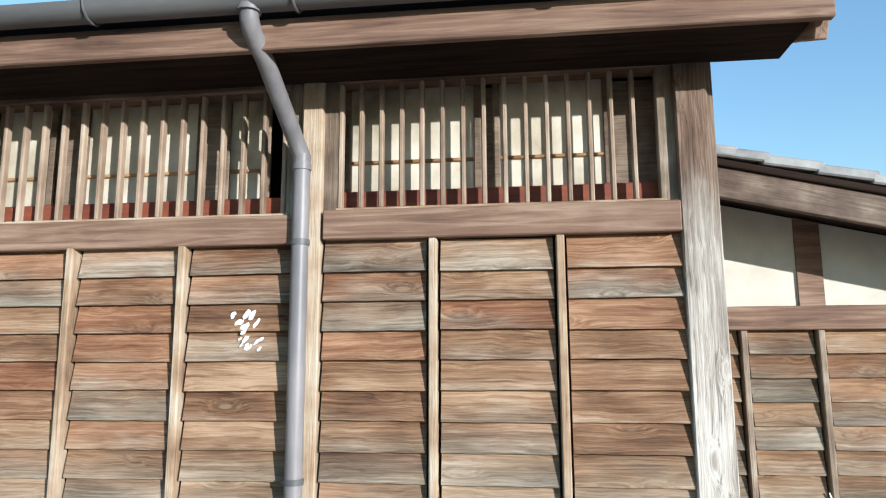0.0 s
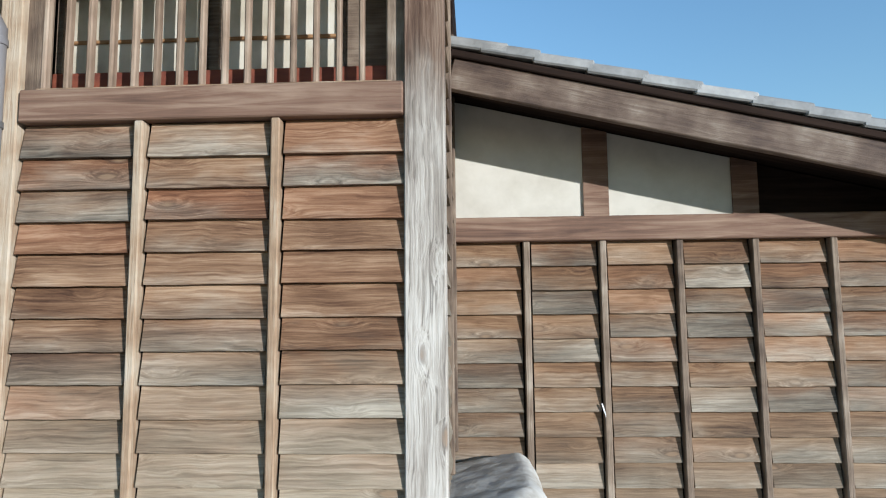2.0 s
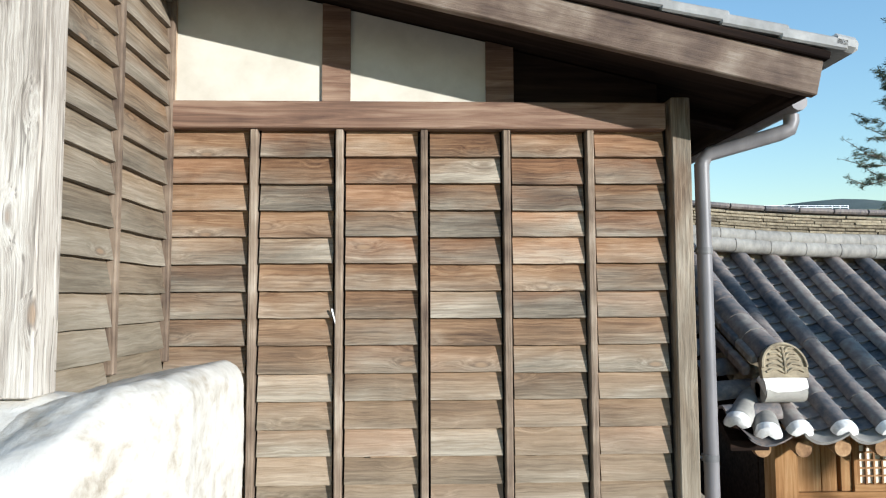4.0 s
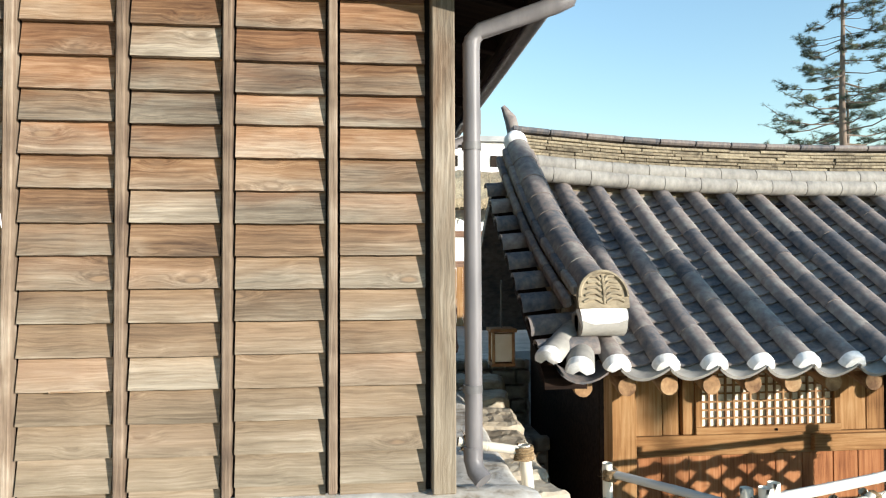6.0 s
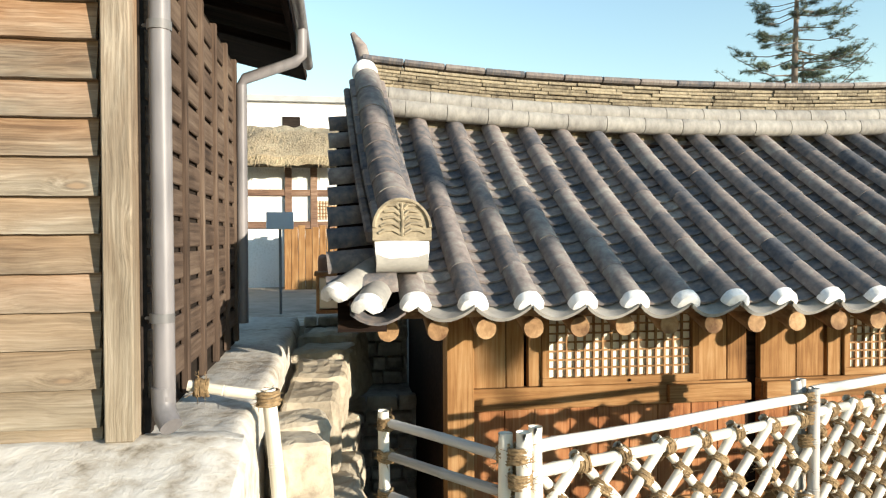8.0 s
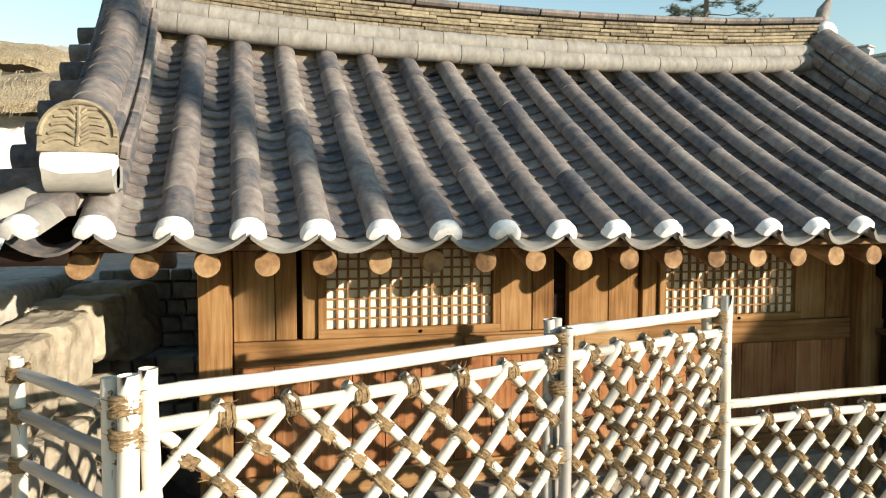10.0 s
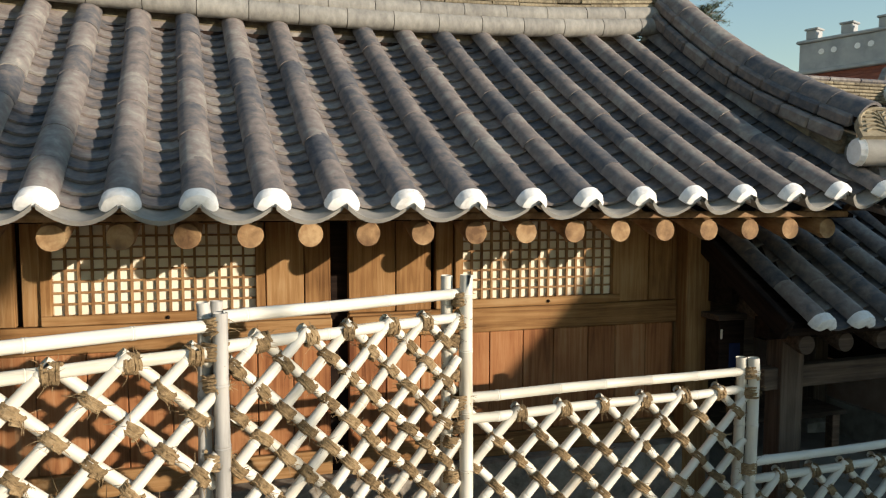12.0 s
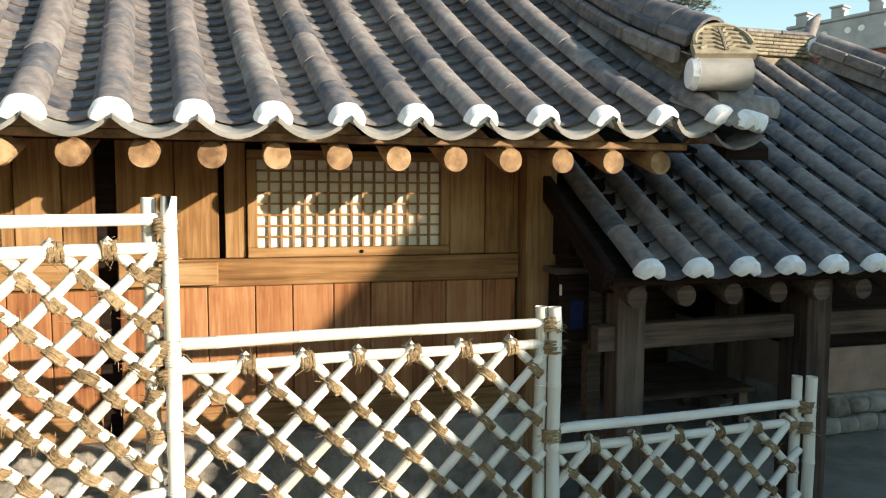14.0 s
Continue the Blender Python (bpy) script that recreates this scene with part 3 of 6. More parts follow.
def half_pipe(name, x0, x1, y, z, r, parent, material):
    bm = bmesh.new()
    seg = 10
    rows = []
    for x in (x0, x1):
        outer = [bm.verts.new((x, y - r * math.cos(math.pi * k / seg), z - r * math.sin(math.pi * k / seg))) for k in range(seg + 1)]
        inner = [bm.verts.new((x, y - (r - 0.004) * math.cos(math.pi * k / seg), z - (r - 0.004) * math.sin(math.pi * k / seg))) for k in range(seg + 1)]
        rows.append((outer, inner))
    for k in range(seg):
        bm.faces.new((rows[0][0][k], rows[1][0][k], rows[1][0][k + 1], rows[0][0][k + 1]))
        bm.faces.new((rows[0][1][k + 1], rows[1][1][k + 1], rows[1][1][k], rows[0][1][k]))
    for o, i in rows:
        for k in range(seg):
            bm.faces.new((o[k], o[k + 1], i[k + 1], i[k]))
    for k in (0, seg):
        bm.faces.new((rows[0][0][k], rows[1][0][k], rows[1][1][k], rows[0][1][k]))
    bmesh.ops.recalc_face_normals(bm, faces=bm.faces)
    return part(name, mesh(name, bm, material, True), parent)


half_pipe("trough", -4.5, 1.0, 2.34, 2.965, 0.062, gutter, COPPERGUTTER)
for x in (-3.6, -2.6, -1.62, -0.8, 0.2):
    tube("hook", [(x, 2.41, 2.97)] + [(x, 2.34 + 0.068 * math.cos(a * math.pi / 6), 2.965 - 0.068 * math.sin(a * math.pi / 6)) for a in range(7)], 0.006, COPPERGUTTER, gutter, 6)
pipe_a = thing("downpipe", (-0.905, 2.765, 0.7), "dull grey metal downpipe strapped to the wall", "downpipe", "downpipes")
tube("pipe", [(-0.905, 2.765, 0.72), (-0.905, 2.765, 2.47)], 0.036, PIPE, pipe_a)
tube("elbow", [(-0.905, 2.765, 2.42), (-0.91, 2.765, 2.47), (-0.925, 2.72, 2.53), (-0.972, 2.49, 2.77), (-0.985, 2.38, 2.84), (-0.985, 2.345, 2.88), (-0.985, 2.34, 2.965)], 0.037, PIPE, pipe_a)
tube("collar", [(-0.905, 2.765, 2.40), (-0.905, 2.765, 2.425)], 0.041, PIPE, pipe_a)
tube("collar", [(-0.985, 2.34, 2.90), (-0.985, 2.34, 2.96)], 0.047, PIPE, pipe_a)
for z in (2.09, 1.13):
    tube("strap", [(-0.905, 2.765, z - 0.012), (-0.905, 2.765, z + 0.012)], 0.041, COPPERGUTTER, pipe_a)
    beam("strap_pin", (-0.91, 2.765, z), (-0.91, 2.812, z), 0.012, 0.012, COPPERGUTTER, pipe_a)
    beam("strap_ear", (-0.96, 2.765, z), (-0.90, 2.765, z), 0.01, 0.016, COPPERGUTTER, pipe_a)


# white paint splashes on the boards
def splash(x, z, w, h, seed):
    rng = random.Random(seed)
    for i in range(9):
        bm = bmesh.new()
        cx, cz = rng.uniform(-w / 2, w / 2), rng.uniform(-h / 2, h / 2)
        a = rng.uniform(0.5, 1.1)
        l, t = rng.uniform(0.2, 0.5) * w, rng.uniform(0.06, 0.16) * h
        pts = []
        for k in range(9):
            q = k * math.tau / 9
            u, v = l / 2 * math.cos(q) * rng.uniform(0.7, 1.2), t * math.sin(q) * rng.uniform(0.7, 1.3)
            pts.append((cx + u * math.cos(a) - v * math.sin(a), -0.001 - 0.0004 * i, cz + u * math.sin(a) + v * math.cos(a)))
        bm.faces.new([bm.verts.new(p) for p in pts])
        r = bmesh.ops.extrude_face_region(bm, geom=list(bm.faces))
        bmesh.ops.translate(bm, verts=[v for v in r["geom"] if isinstance(v, bmesh.types.BMVert)], vec=(0, -0.0015, 0))
        bmesh.ops.recalc_face_normals(bm, faces=bm.faces)
        part("paint_splash", mesh("paint_splash", bm, PAINT), wall_a, pose(x, YA - 0.024, z, -4, 0, 0), "dried white paint splash")


splash(-1.155, 1.765, 0.13, 0.085, 1)
splash(-1.12, 1.67, 0.10, 0.05, 2)

# set-back wing
B_BATS = [(1.138, 1.194), (1.526, 1.583), (1.912, 1.969), (2.293, 2.348), (2.68, 2.736)]
for a, b in B_BATS:
    beam("batten", ((a + b) / 2, YB - 0.022, -0.13), ((a + b) / 2, YB - 0.022, 1.75), 0.035, b - a, BATTEN_B, wall_b)
beam("wing_post", (3.127, YB - 0.005, -0.14), (3.127, YB - 0.005, 1.9), 0.09, 0.13, BOARD_B, house, "weathered brown end post")
beam("head_beam", (0.775, YB - 0.03, 1.812), (3.06, YB - 0.03, 1.812), 0.07, 0.125, BEAM, house, "reddish brown head beam")
clad(wall_b, [(0.775, 1.138), (1.194, 1.526), (1.583, 1.912), (1.969, 2.293), (2.348, 2.68), (2.736, 3.06)], 1.748, -0.13, YB, 0.123, material=BOARD_B)


def under_roof(name, x0, x1, y0, y1, z0, material, label=""):
    """An upright panel whose top follows the wing roof."""
    bm = bmesh.new()
    top = lambda x: 2.33 - 0.232 * (x - 1.72) - 0.035
    f = bm.faces.new([bm.verts.new(p) for p in ((x0, y0, z0), (x1, y0, z0), (x1, y0, top(x1)), (x0, y0, top(x0)))])
    r = bmesh.ops.extrude_face_region(bm, geom=[f])
    bmesh.ops.translate(bm, verts=[v for v in r["geom"] if isinstance(v, bmesh.types.BMVert)], vec=(0, y1 - y0, 0))
    bmesh.ops.recalc_face_normals(bm, faces=bm.faces)
    return part(name, mesh(name, bm, material), house, None, label)


for x0, x1 in ((0.70, 1.47), (1.60, 2.23)):
    under_roof("plaster_panel", x0, x1, YB - 0.005, YB + 0.08, 1.876, WALLPLASTER, "smooth pale plaster gable panel")
for x0, x1 in ((1.47, 1.60), (2.23, 2.36)):
    under_roof("stud", x0, x1, YB - 0.02, YB + 0.08, 1.876, BEAM)
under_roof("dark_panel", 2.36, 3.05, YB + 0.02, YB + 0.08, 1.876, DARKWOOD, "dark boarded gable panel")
solid("corner_strip", 0.77, 0.80, YB - 0.02, YB + 0.019, 1.876, 2.45, BATTEN, house)
beam("splinter", (1.525, YB - 0.045, 0.93), (1.545, YB - 0.047, 0.86), 0.004, 0.007, PAINT, wall_b)
beam("splinter", (1.70, YB - 0.036, 0.272), (1.90, YB - 0.036, 0.274), 0.003, 0.004, BATTEN, wall_b)
# return wall between the two
for y0, y1 in ((3.30, 3.34), (3.835, 3.865)):
    beam("batten", (XC + 0.022, (y0 + y1) / 2, 0.70), (XC + 0.022, (y0 + y1) / 2, 2.86), 0.04, 0.035, BATTEN_B, wall_c)
clad(wall_c, [(2.915, 3.30), (3.34, 3.835)], 2.9309, 0.70, YA, 0.1207, along_x=False, fixed=XC, material=BOARD_C)

# wing roof: falls to the right, its verge faces the walker
SL = -0.232
# underside and purlins take the same near-black shade colour
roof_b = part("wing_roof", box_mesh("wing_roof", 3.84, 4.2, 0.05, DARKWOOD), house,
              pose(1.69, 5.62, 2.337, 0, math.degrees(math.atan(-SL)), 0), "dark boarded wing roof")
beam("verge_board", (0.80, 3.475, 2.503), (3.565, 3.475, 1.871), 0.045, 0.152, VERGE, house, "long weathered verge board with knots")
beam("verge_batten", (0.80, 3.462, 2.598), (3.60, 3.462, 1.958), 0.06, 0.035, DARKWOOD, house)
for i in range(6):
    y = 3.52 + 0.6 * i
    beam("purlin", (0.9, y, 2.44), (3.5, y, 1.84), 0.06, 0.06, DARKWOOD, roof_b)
for i in range(12):
    x = max(0.80, 0.705 + 0.245 * i)
    m = pose(x + 0.13, 3.56, 2.622 + SL * (x + 0.13 - 0.9) + 0.012, 0, math.degrees(math.atan(-SL)) - 3.0, 0)
    part("verge_tile", box_mesh("verge_tile", 0.285, 0.28, 0.05, PALETILE, 0.008), roof_b, m, "pale grey flat verge tile")
    m = pose(x + 0.2, 3.60, 2.667 + SL * (x + 0.2 - 0.9), 0, math.degrees(math.atan(-SL)) - 3.0, 0)
    part("tile_lip", box_mesh("tile_lip", 0.06, 0.2, 0.022, PALETILE, 0.006), roof_b, m)
half = part("verge_end_tile", box_mesh("verge_end_tile", 0.12, 0.3, 0.07, PALETILE, 0.02), roof_b, pose(3.66, 3.57, 2.01, 0, 13, 0))
beam("eave_board", (3.53, 3.5, 1.87), (3.53, 7.0, 1.87), 0.04, 0.12, DARKWOOD, house)
gutter_b = thing("wing_gutter", (3.66, 5, 1.87), "grey metal gutter along the wing eave", "gutter")
tube("trough", [(3.60, 3.68, 1.835), (3.60, 7.0, 1.835)], 0.038, PIPE, gutter_b, 10)
pipe_b = thing("downpipe", (3.245, 3.90, -0.1), "grey metal downpipe at the wing corner", "downpipe", "downpipes")
tube("pipe", [(3.25, 3.90, -0.04), (3.245, 3.90, 1.60)], 0.034, PIPE, pipe_b)
tube("elbow", [(3.245, 3.90, 1.56), (3.25, 3.90, 1.61), (3.28, 3.895, 1.645), (3.555, 3.775, 1.715), (3.60, 3.77, 1.735), (3.61, 3.77, 1.77), (3.61, 3.77, 1.80)], 0.034, PIPE, pipe_b)
tube("shoe", [(3.245, 3.90, 0.02), (3.245, 3.90, -0.03), (3.255, 3.885, -0.07), (3.28, 3.855, -0.10)], 0.037, PIPE, pipe_b)
for z in (1.19, 0.245):
    tube("strap", [(3.245, 3.90, z - 0.015), (3.245, 3.90, z + 0.015)], 0.039, COPPERGUTTER, pipe_b)
    beam("strap_pin", (3.19, 3.90, z), (3.24, 3.90, z), 0.012, 0.012, COPPERGUTTER, pipe_b)
pipe_c = thing("downpipe", (3.232, 5.95, -0.1), "thin grey downpipe at the far corner of the wing", "downpipe", "downpipes")
tube("pipe", [(3.232, 5.95, -0.02), (3.235, 5.95, 1.44), (3.255, 5.95, 1.485), (3.56, 5.95, 1.60), (3.60, 5.95, 1.64), (3.60, 5.95, 1.80)], 0.034, PIPE, pipe_c)
# wooden grid on the flank, its shade painted in with dark timber
for i in range(6):
    y = 4.15 + 0.36 * i
    beam("flank_batten", (3.19, y, -0.13), (3.19, y, 1.6), 0.035, 0.04, AGED, wall_d)
for i in range(13):
    z = 0.02 + 0.125 * i
    beam("flank_slat", (3.178, 3.97, z), (3.178, 6.05, z), 0.02, 0.105, AGED, wall_d)


# rough cement plinths
def lump(name, x0, x1, y0, y1, z0, z1, seed, amp, label, rnd=0.12, cuts=14):
    bm = bmesh.new()
    bmesh.ops.create_cube(bm, size=1.0)
    bmesh.ops.subdivide_edges(bm, edges=bm.edges[:], cuts=cuts, use_grid_fill=True)
    c = Vector(((x0 + x1) / 2, (y0 + y1) / 2, (z0 + z1) / 2))
    s = Vector((x1 - x0, y1 - y0, z1 - z0))
    for v in bm.verts:
        p = Vector((v.co.x * s.x, v.co.y * s.y, v.co.z * s.z))
        q = Vector([max(-s[i] / 2 + rnd, min(s[i] / 2 - rnd, p[i])) for i in range(3)])
        d = p - q
        if d.length > 1e-6:
            d = d.normalized() * rnd
        p = q + d + c
        v.co = p + Vector((noise.noise(p * 3 + Vector((seed, 0, 0))), noise.noise(p * 3 + Vector((0, seed, 9))), noise.noise(p * 2.2 + Vector((5, 0, seed))))) * amp \
            + Vector((noise.noise(p * 11), noise.noise(p * 11 + Vector((7, 7, 7))), noise.noise(p * 11 + Vector((3, 1, 9))))) * amp * 0.45 \
            + Vector((noise.noise(p * 31), noise.noise(p * 31 + Vector((7, 7, 7))), noise.noise(p * 31 + Vector((3, 1, 9))))) * amp * 0.16
    return bm


def plinth(name, *dims, seed=1, amp=0.02, label="", rnd=0.06, cuts=14, fall=0.0):
    bm = lump(name, *dims, seed, amp, label, rnd, cuts)
    for v in bm.verts:
        v.co.z -= fall * max(0.0, dims[3] - 0.12 - v.co.y)
    ob = new(name, mesh(name, bm, CEMENT, True))
    return tagged(ob, label, "plinth", kind="structure")


plinth("plinth_front", -4.2, 0.95, 2.42, 3.0, -0.3, 0.695, seed=3, amp=0.012, label="rough whitewashed cement plinth under the front wall", cuts=24, fall=0.5)
corner = plinth("plinth_corner", 0.45, 1.17, 2.45, 3.82, -0.6, 0.725, seed=8, amp=0.014, label="rounded lump of rough whitewashed cement at the corner", rnd=0.10, cuts=44)
for v in corner.data.vertices:
    # the lump swells towards the return wall and dies into the front plinth
    v.co.z -= 0.2 * max(0.0, 1.1 - v.co.x) + 0.45 * max(0.0, 2.83 - v.co.y)
    v.co.x -= 0.26 * max(0.0, 3.05 - v.co.y) * max(0.0, min(1.0, (v.co.x - 0.6) / 0.4))
plinth("plinth_wing", 1.2, 3.52, 3.35, 3.99, -1.4, -0.145, seed=5, amp=0.012, label="rough pale cement ledge under the wing wall", cuts=24, fall=0.3)
plinth("plinth_flank", 3.0, 3.50, 3.9, 7.6, -1.4, -0.165, seed=6, amp=0.02, label="pale cement ledge along the shaded flank", cuts=24)

# ================= tiled house =================
hanok = thing("tiled_house", (6.6, 6.0, -2.0), "low Korean house with grey clay tile roof and pine plank walls", "house")
WY = 5.82            # outer face of the plank wall
N_ROWS = 19          # cover rows along the eave


def row_x(i):
    return 4.174 + 0.284 * i


def eave(i):
    u, w = (i - 10.5) / 10.5, (i - 6.5) / 11.5
    return 4.98 - 0.13 * u * u, 0.153 + 0.062 * w * w


def roof_point(x, s, i=None):
    """A point of the front slope: s runs from 0 at the eave to 1 at the ridge."""
    i = (x - 4.174) / 0.284 if i is None else i
    ye, ze = eave(i)
    u = (x - 6.6) / 2.5
    yr, zr = 6.62, 1.27 + 0.10 * u * u
    # the rows stand a little closer together at the ridge than at the eave
    low, high = 4.178 + 0.2875 * i + 0.018 * math.exp(-((i - 12) / 2.5) ** 2), 4.13 + 0.2718 * i
    return Vector((low + (high - low) * s, ye + (yr - ye) * s, ze + (zr - ze) * (0.86 * s + 0.14 * s * s)))


def cover_tile_mesh(r0, r1, length, material, name="cover_tile", seg=9):
    """Half-round clay tile, its own Y running up the slope."""
    bm = bmesh.new()
    rings = []
    for y, r in ((-length / 2, r0), (length / 2, r1)):
        out = [bm.verts.new((r * math.cos(math.pi * k / seg), y, r * math.sin(math.pi * k / seg) * 0.95)) for k in range(seg + 1)]
        inn = [bm.verts.new(((r - 0.016) * math.cos(math.pi * k / seg), y, (r - 0.016) * math.sin(math.pi * k / seg) * 0.95)) for k in range(seg + 1)]
        rings.append((out, inn))
    for (o0, i0), (o1, i1) in zip(rings, rings[1:]):
        for k in range(seg):
            bm.faces.new((o0[k], o0[k + 1], o1[k + 1], o1[k]))
    o, i = rings[0]
    for k in range(seg):
        bm.faces.new((o[k + 1], o[k], i[k], i[k + 1]))
    bm.faces.new(rings[-1][0])
    bmesh.ops.recalc_face_normals(bm, faces=bm.faces)
    return mesh(name, bm, material, True)


def pan_tile_mesh(w, sag, length, material, name="pan_tile", seg=6, thick=0.014):
    """Hollow channel tile, its own Y running up the slope."""
    bm = bmesh.new()
    rows = []
    for y, lift in ((-length / 2, 0.019), (length / 2, -0.010)):
        top, low = [], []
        for k in range(seg + 1):
            a = -1 + 2 * k / seg
            x, z = a * w / 2, sag * (a * a - 1)
            top.append(bm.verts.new((x, y, z + lift)))
            low.append(bm.verts.new((x, y, z + lift - thick)))
        rows.append((top, low))
    (t0, l0), (t1, l1) = rows
    for k in range(seg):
        bm.faces.new((t0[k], t0[k + 1], t1[k + 1], t1[k]))
        bm.faces.new((l0[k + 1], l0[k], l1[k], l1[k + 1]))
        bm.faces.new((t0[k + 1], t0[k], l0[k], l0[k + 1]))
    bmesh.ops.recalc_face_normals(bm, faces=bm.faces)
    return mesh(name, bm, material, True)


def plug_mesh(r, name="plaster_plug"):
    """Lump of lime that stops the mouth of an eave tile: rounded top, notched underside."""
    bm = bmesh.new()
    seg = 12
    rings = []
    for y, f in ((0.012, 0.99), (-0.022, 1.0), (-0.042, 0.86), (-0.050, 0.5)):
        ring = []
        for k in range(seg + 1):
            a = math.pi * k / seg
            ring.append((f * r * math.cos(a), y, f * r * math.sin(a) + (1 - f) * r * 0.35))
        for a in (-0.55, 0.0, 0.55):
            ring.append((f * r * a, y, (1 - f) * r * 0.35 + (0.012 if a == 0 else -0.014) * f))
        jit = random.Random(int(f * 100))
        rings.append([bm.verts.new((p[0] + jit.uniform(-0.002, 0.002), p[1], p[2] + jit.uniform(-0.002, 0.002))) for p in ring])
    n = len(rings[0])
    for a, b in zip(rings, rings[1:]):
        for k in range(n):
            bm.faces.new((a[k], a[(k + 1) % n], b[(k + 1) % n], b[k]))
    c = bm.verts.new((0, -0.052, r * 0.4))
    for k in range(n):
        bm.faces.new((rings[-1][k], rings[-1][(k + 1) % n], c))
    bmesh.ops.recalc_face_normals(bm, faces=bm.faces)
    return mesh(name, bm, LIME, True)


COVER = cover_tile_mesh(0.0705, 0.0685, 0.305, TILE)
PLUG = plug_mesh(0.0765)
PAN = pan_tile_mesh(0.265, 0.062, 0.17, TILE)
EAVE_PAN = pan_tile_mesh(0.275, 0.072, 0.20, RIDGE, "eave_pan_tile", 10, 0.021)


def frame_along(p, q):
    """Pose at the middle of p-q with Y along it and Z away from the slope."""
    y = (q - p).normalized()
    x = y.cross(Vector((0, 0, 1))).normalized()
    return axes(x, y, x.cross(y), (p + q) / 2)


roof = part("tile_roof", box_mesh("tile_roof", 4.9, 0.1, 0.1, DARKWOOD), hanok, pose(6.6, 6.6, 1.16), "grey clay tile roof with white lime tile ends")
rng = random.Random(11)
SEGS, PANS = 7, 20
for i in range(N_ROWS):
    x = row_x(i)
    for j in range(SEGS):
        p, q = roof_point(x, j / SEGS, i), roof_point(x, (j + 1) / SEGS, i)
        m = frame_along(p, q) @ pose(rng.uniform(-0.003, 0.003), 0, 0.006 + rng.uniform(-0.002, 0.003), rng.uniform(-0.6, 0.6), 0, rng.uniform(-0.7, 0.7))
        part("cover_tile", COVER, roof, m)
    p, q = roof_point(x, 0, i), roof_point(x, 0.05, i)
    m = frame_along(p, q)
    m.translation = p
    part("plaster_plug", PLUG, roof, m @ pose(0, 0, 0.002, rng.uniform(-3, 3), rng.uniform(-3, 3), rng.uniform(-4, 4)), "white lime tile end")
rest = bmesh.new()
for i in range(N_ROWS - 1):
    x = row_x(i) + 0.142
    for j in range(PANS):
        p, q = roof_point(x, j / PANS, i + 0.5), roof_point(x, (j + 1) / PANS, i + 0.5)
        m = frame_along(p, q) @ pose(0, -0.028 if j else -0.012, 0.02, rng.uniform(-0.8, 0.8), rng.uniform(-1.0, 1.0), rng.uniform(-0.8, 0.8))
        if j == 0:
            part("eave_pan_tile", EAVE_PAN, roof, m)
        elif i < 15:
            part("pan_tile", PAN, roof, m)
        else:
            k = len(rest.verts)
            rest.from_mesh(PAN)
            rest.verts.ensure_lookup_table()
            for v in rest.verts[k:]:
                v.co = m @ v.co
tagged(part("pan_tiles", mesh("pan_tiles", rest, TILE, True), roof), "joined hollow tiles at the roof end", kind="stuff")


def slab(name, pts_low, pts_high, thick, material, parent):
    bm = bmesh.new()
    a = [bm.verts.new(p) for p in pts_low]
    b = [bm.verts.new(p) for p in pts_high]
    for k in range(len(a) - 1):
        bm.faces.new((a[k], a[k + 1], b[k + 1], b[k]))
    r = bmesh.ops.extrude_face_region(bm, geom=list(bm.faces))
    bmesh.ops.translate(bm, verts=[v for v in r["geom"] if isinstance(v, bmesh.types.BMVert)], vec=(0, 0, -thick))
    bmesh.ops.recalc_face_normals(bm, faces=bm.faces)
    return part(name, mesh(name, bm, material), parent)


def lowered(v, d):
    return v - Vector((0, 0, d))


xs = [3.86] + [row_x(i) for i in range(0, 19, 2)] + [9.5]
# boarding in the shade-dark colour, so gaps between rafters read as shadow
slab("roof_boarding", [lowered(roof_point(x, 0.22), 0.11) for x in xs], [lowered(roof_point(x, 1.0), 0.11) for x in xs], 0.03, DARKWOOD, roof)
slab("rear_slope", [lowered(roof_point(x, 1.0), 0.02) for x in xs], [(x, 8.3, 0.15) for x in xs], 0.1, TILE, roof)


# ridge: two courses of long tiles, thin stacked tiles, and a cap
def ridge_z(x):
    u = (x - 6.6) / 2.6
    return 1.36 + 0.10 * u * u + 0.04 * max(0, abs(u) - 0.6)


ridge = part("roof_ridge", box_mesh("roof_ridge", 4.8, 0.12, 0.36, TILE_OLD), hanok, pose(6.5, 6.69, 1.40), "stacked weathered tile ridge, curving up at the ends")
RX0, RX1 = 4.0, 9.17


def ridge_piece(name, x0, x1, dz, depth, height, material, dy=0.0, bevel=0.006):
    p, q = Vector((x0, 6.66 + dy, ridge_z(x0) + dz)), Vector((x1, 6.66 + dy, ridge_z(x1) + dz))
    x = (q - p).normalized()
    y = Vector((0, 1, 0))
    m = axes(x, y, x.cross(y), (p + q) / 2)
    part(name, box_mesh(name, 1.0, depth, height, material, bevel), ridge, m @ Matrix.Diagonal(((q - p).length, 1, 1, 1)))


bm = bmesh.new()
seg = 10
a0 = [bm.verts.new((-0.5, -0.066 * math.sin(math.pi * k / seg), 0.066 * math.cos(math.pi * k / seg))) for k in range(seg + 1)]
a1 = [bm.verts.new((0.5, -0.064 * math.sin(math.pi * k / seg), 0.064 * math.cos(math.pi * k / seg))) for k in range(seg + 1)]
for k in range(seg):
    bm.faces.new((a0[k], a0[k + 1], a1[k + 1], a1[k]))
bm.faces.new(a0[::-1])
bm.faces.new(a1)
bmesh.ops.recalc_face_normals(bm, faces=bm.faces)
COURSE = mesh("course_tile", bm, RIDGE, True)


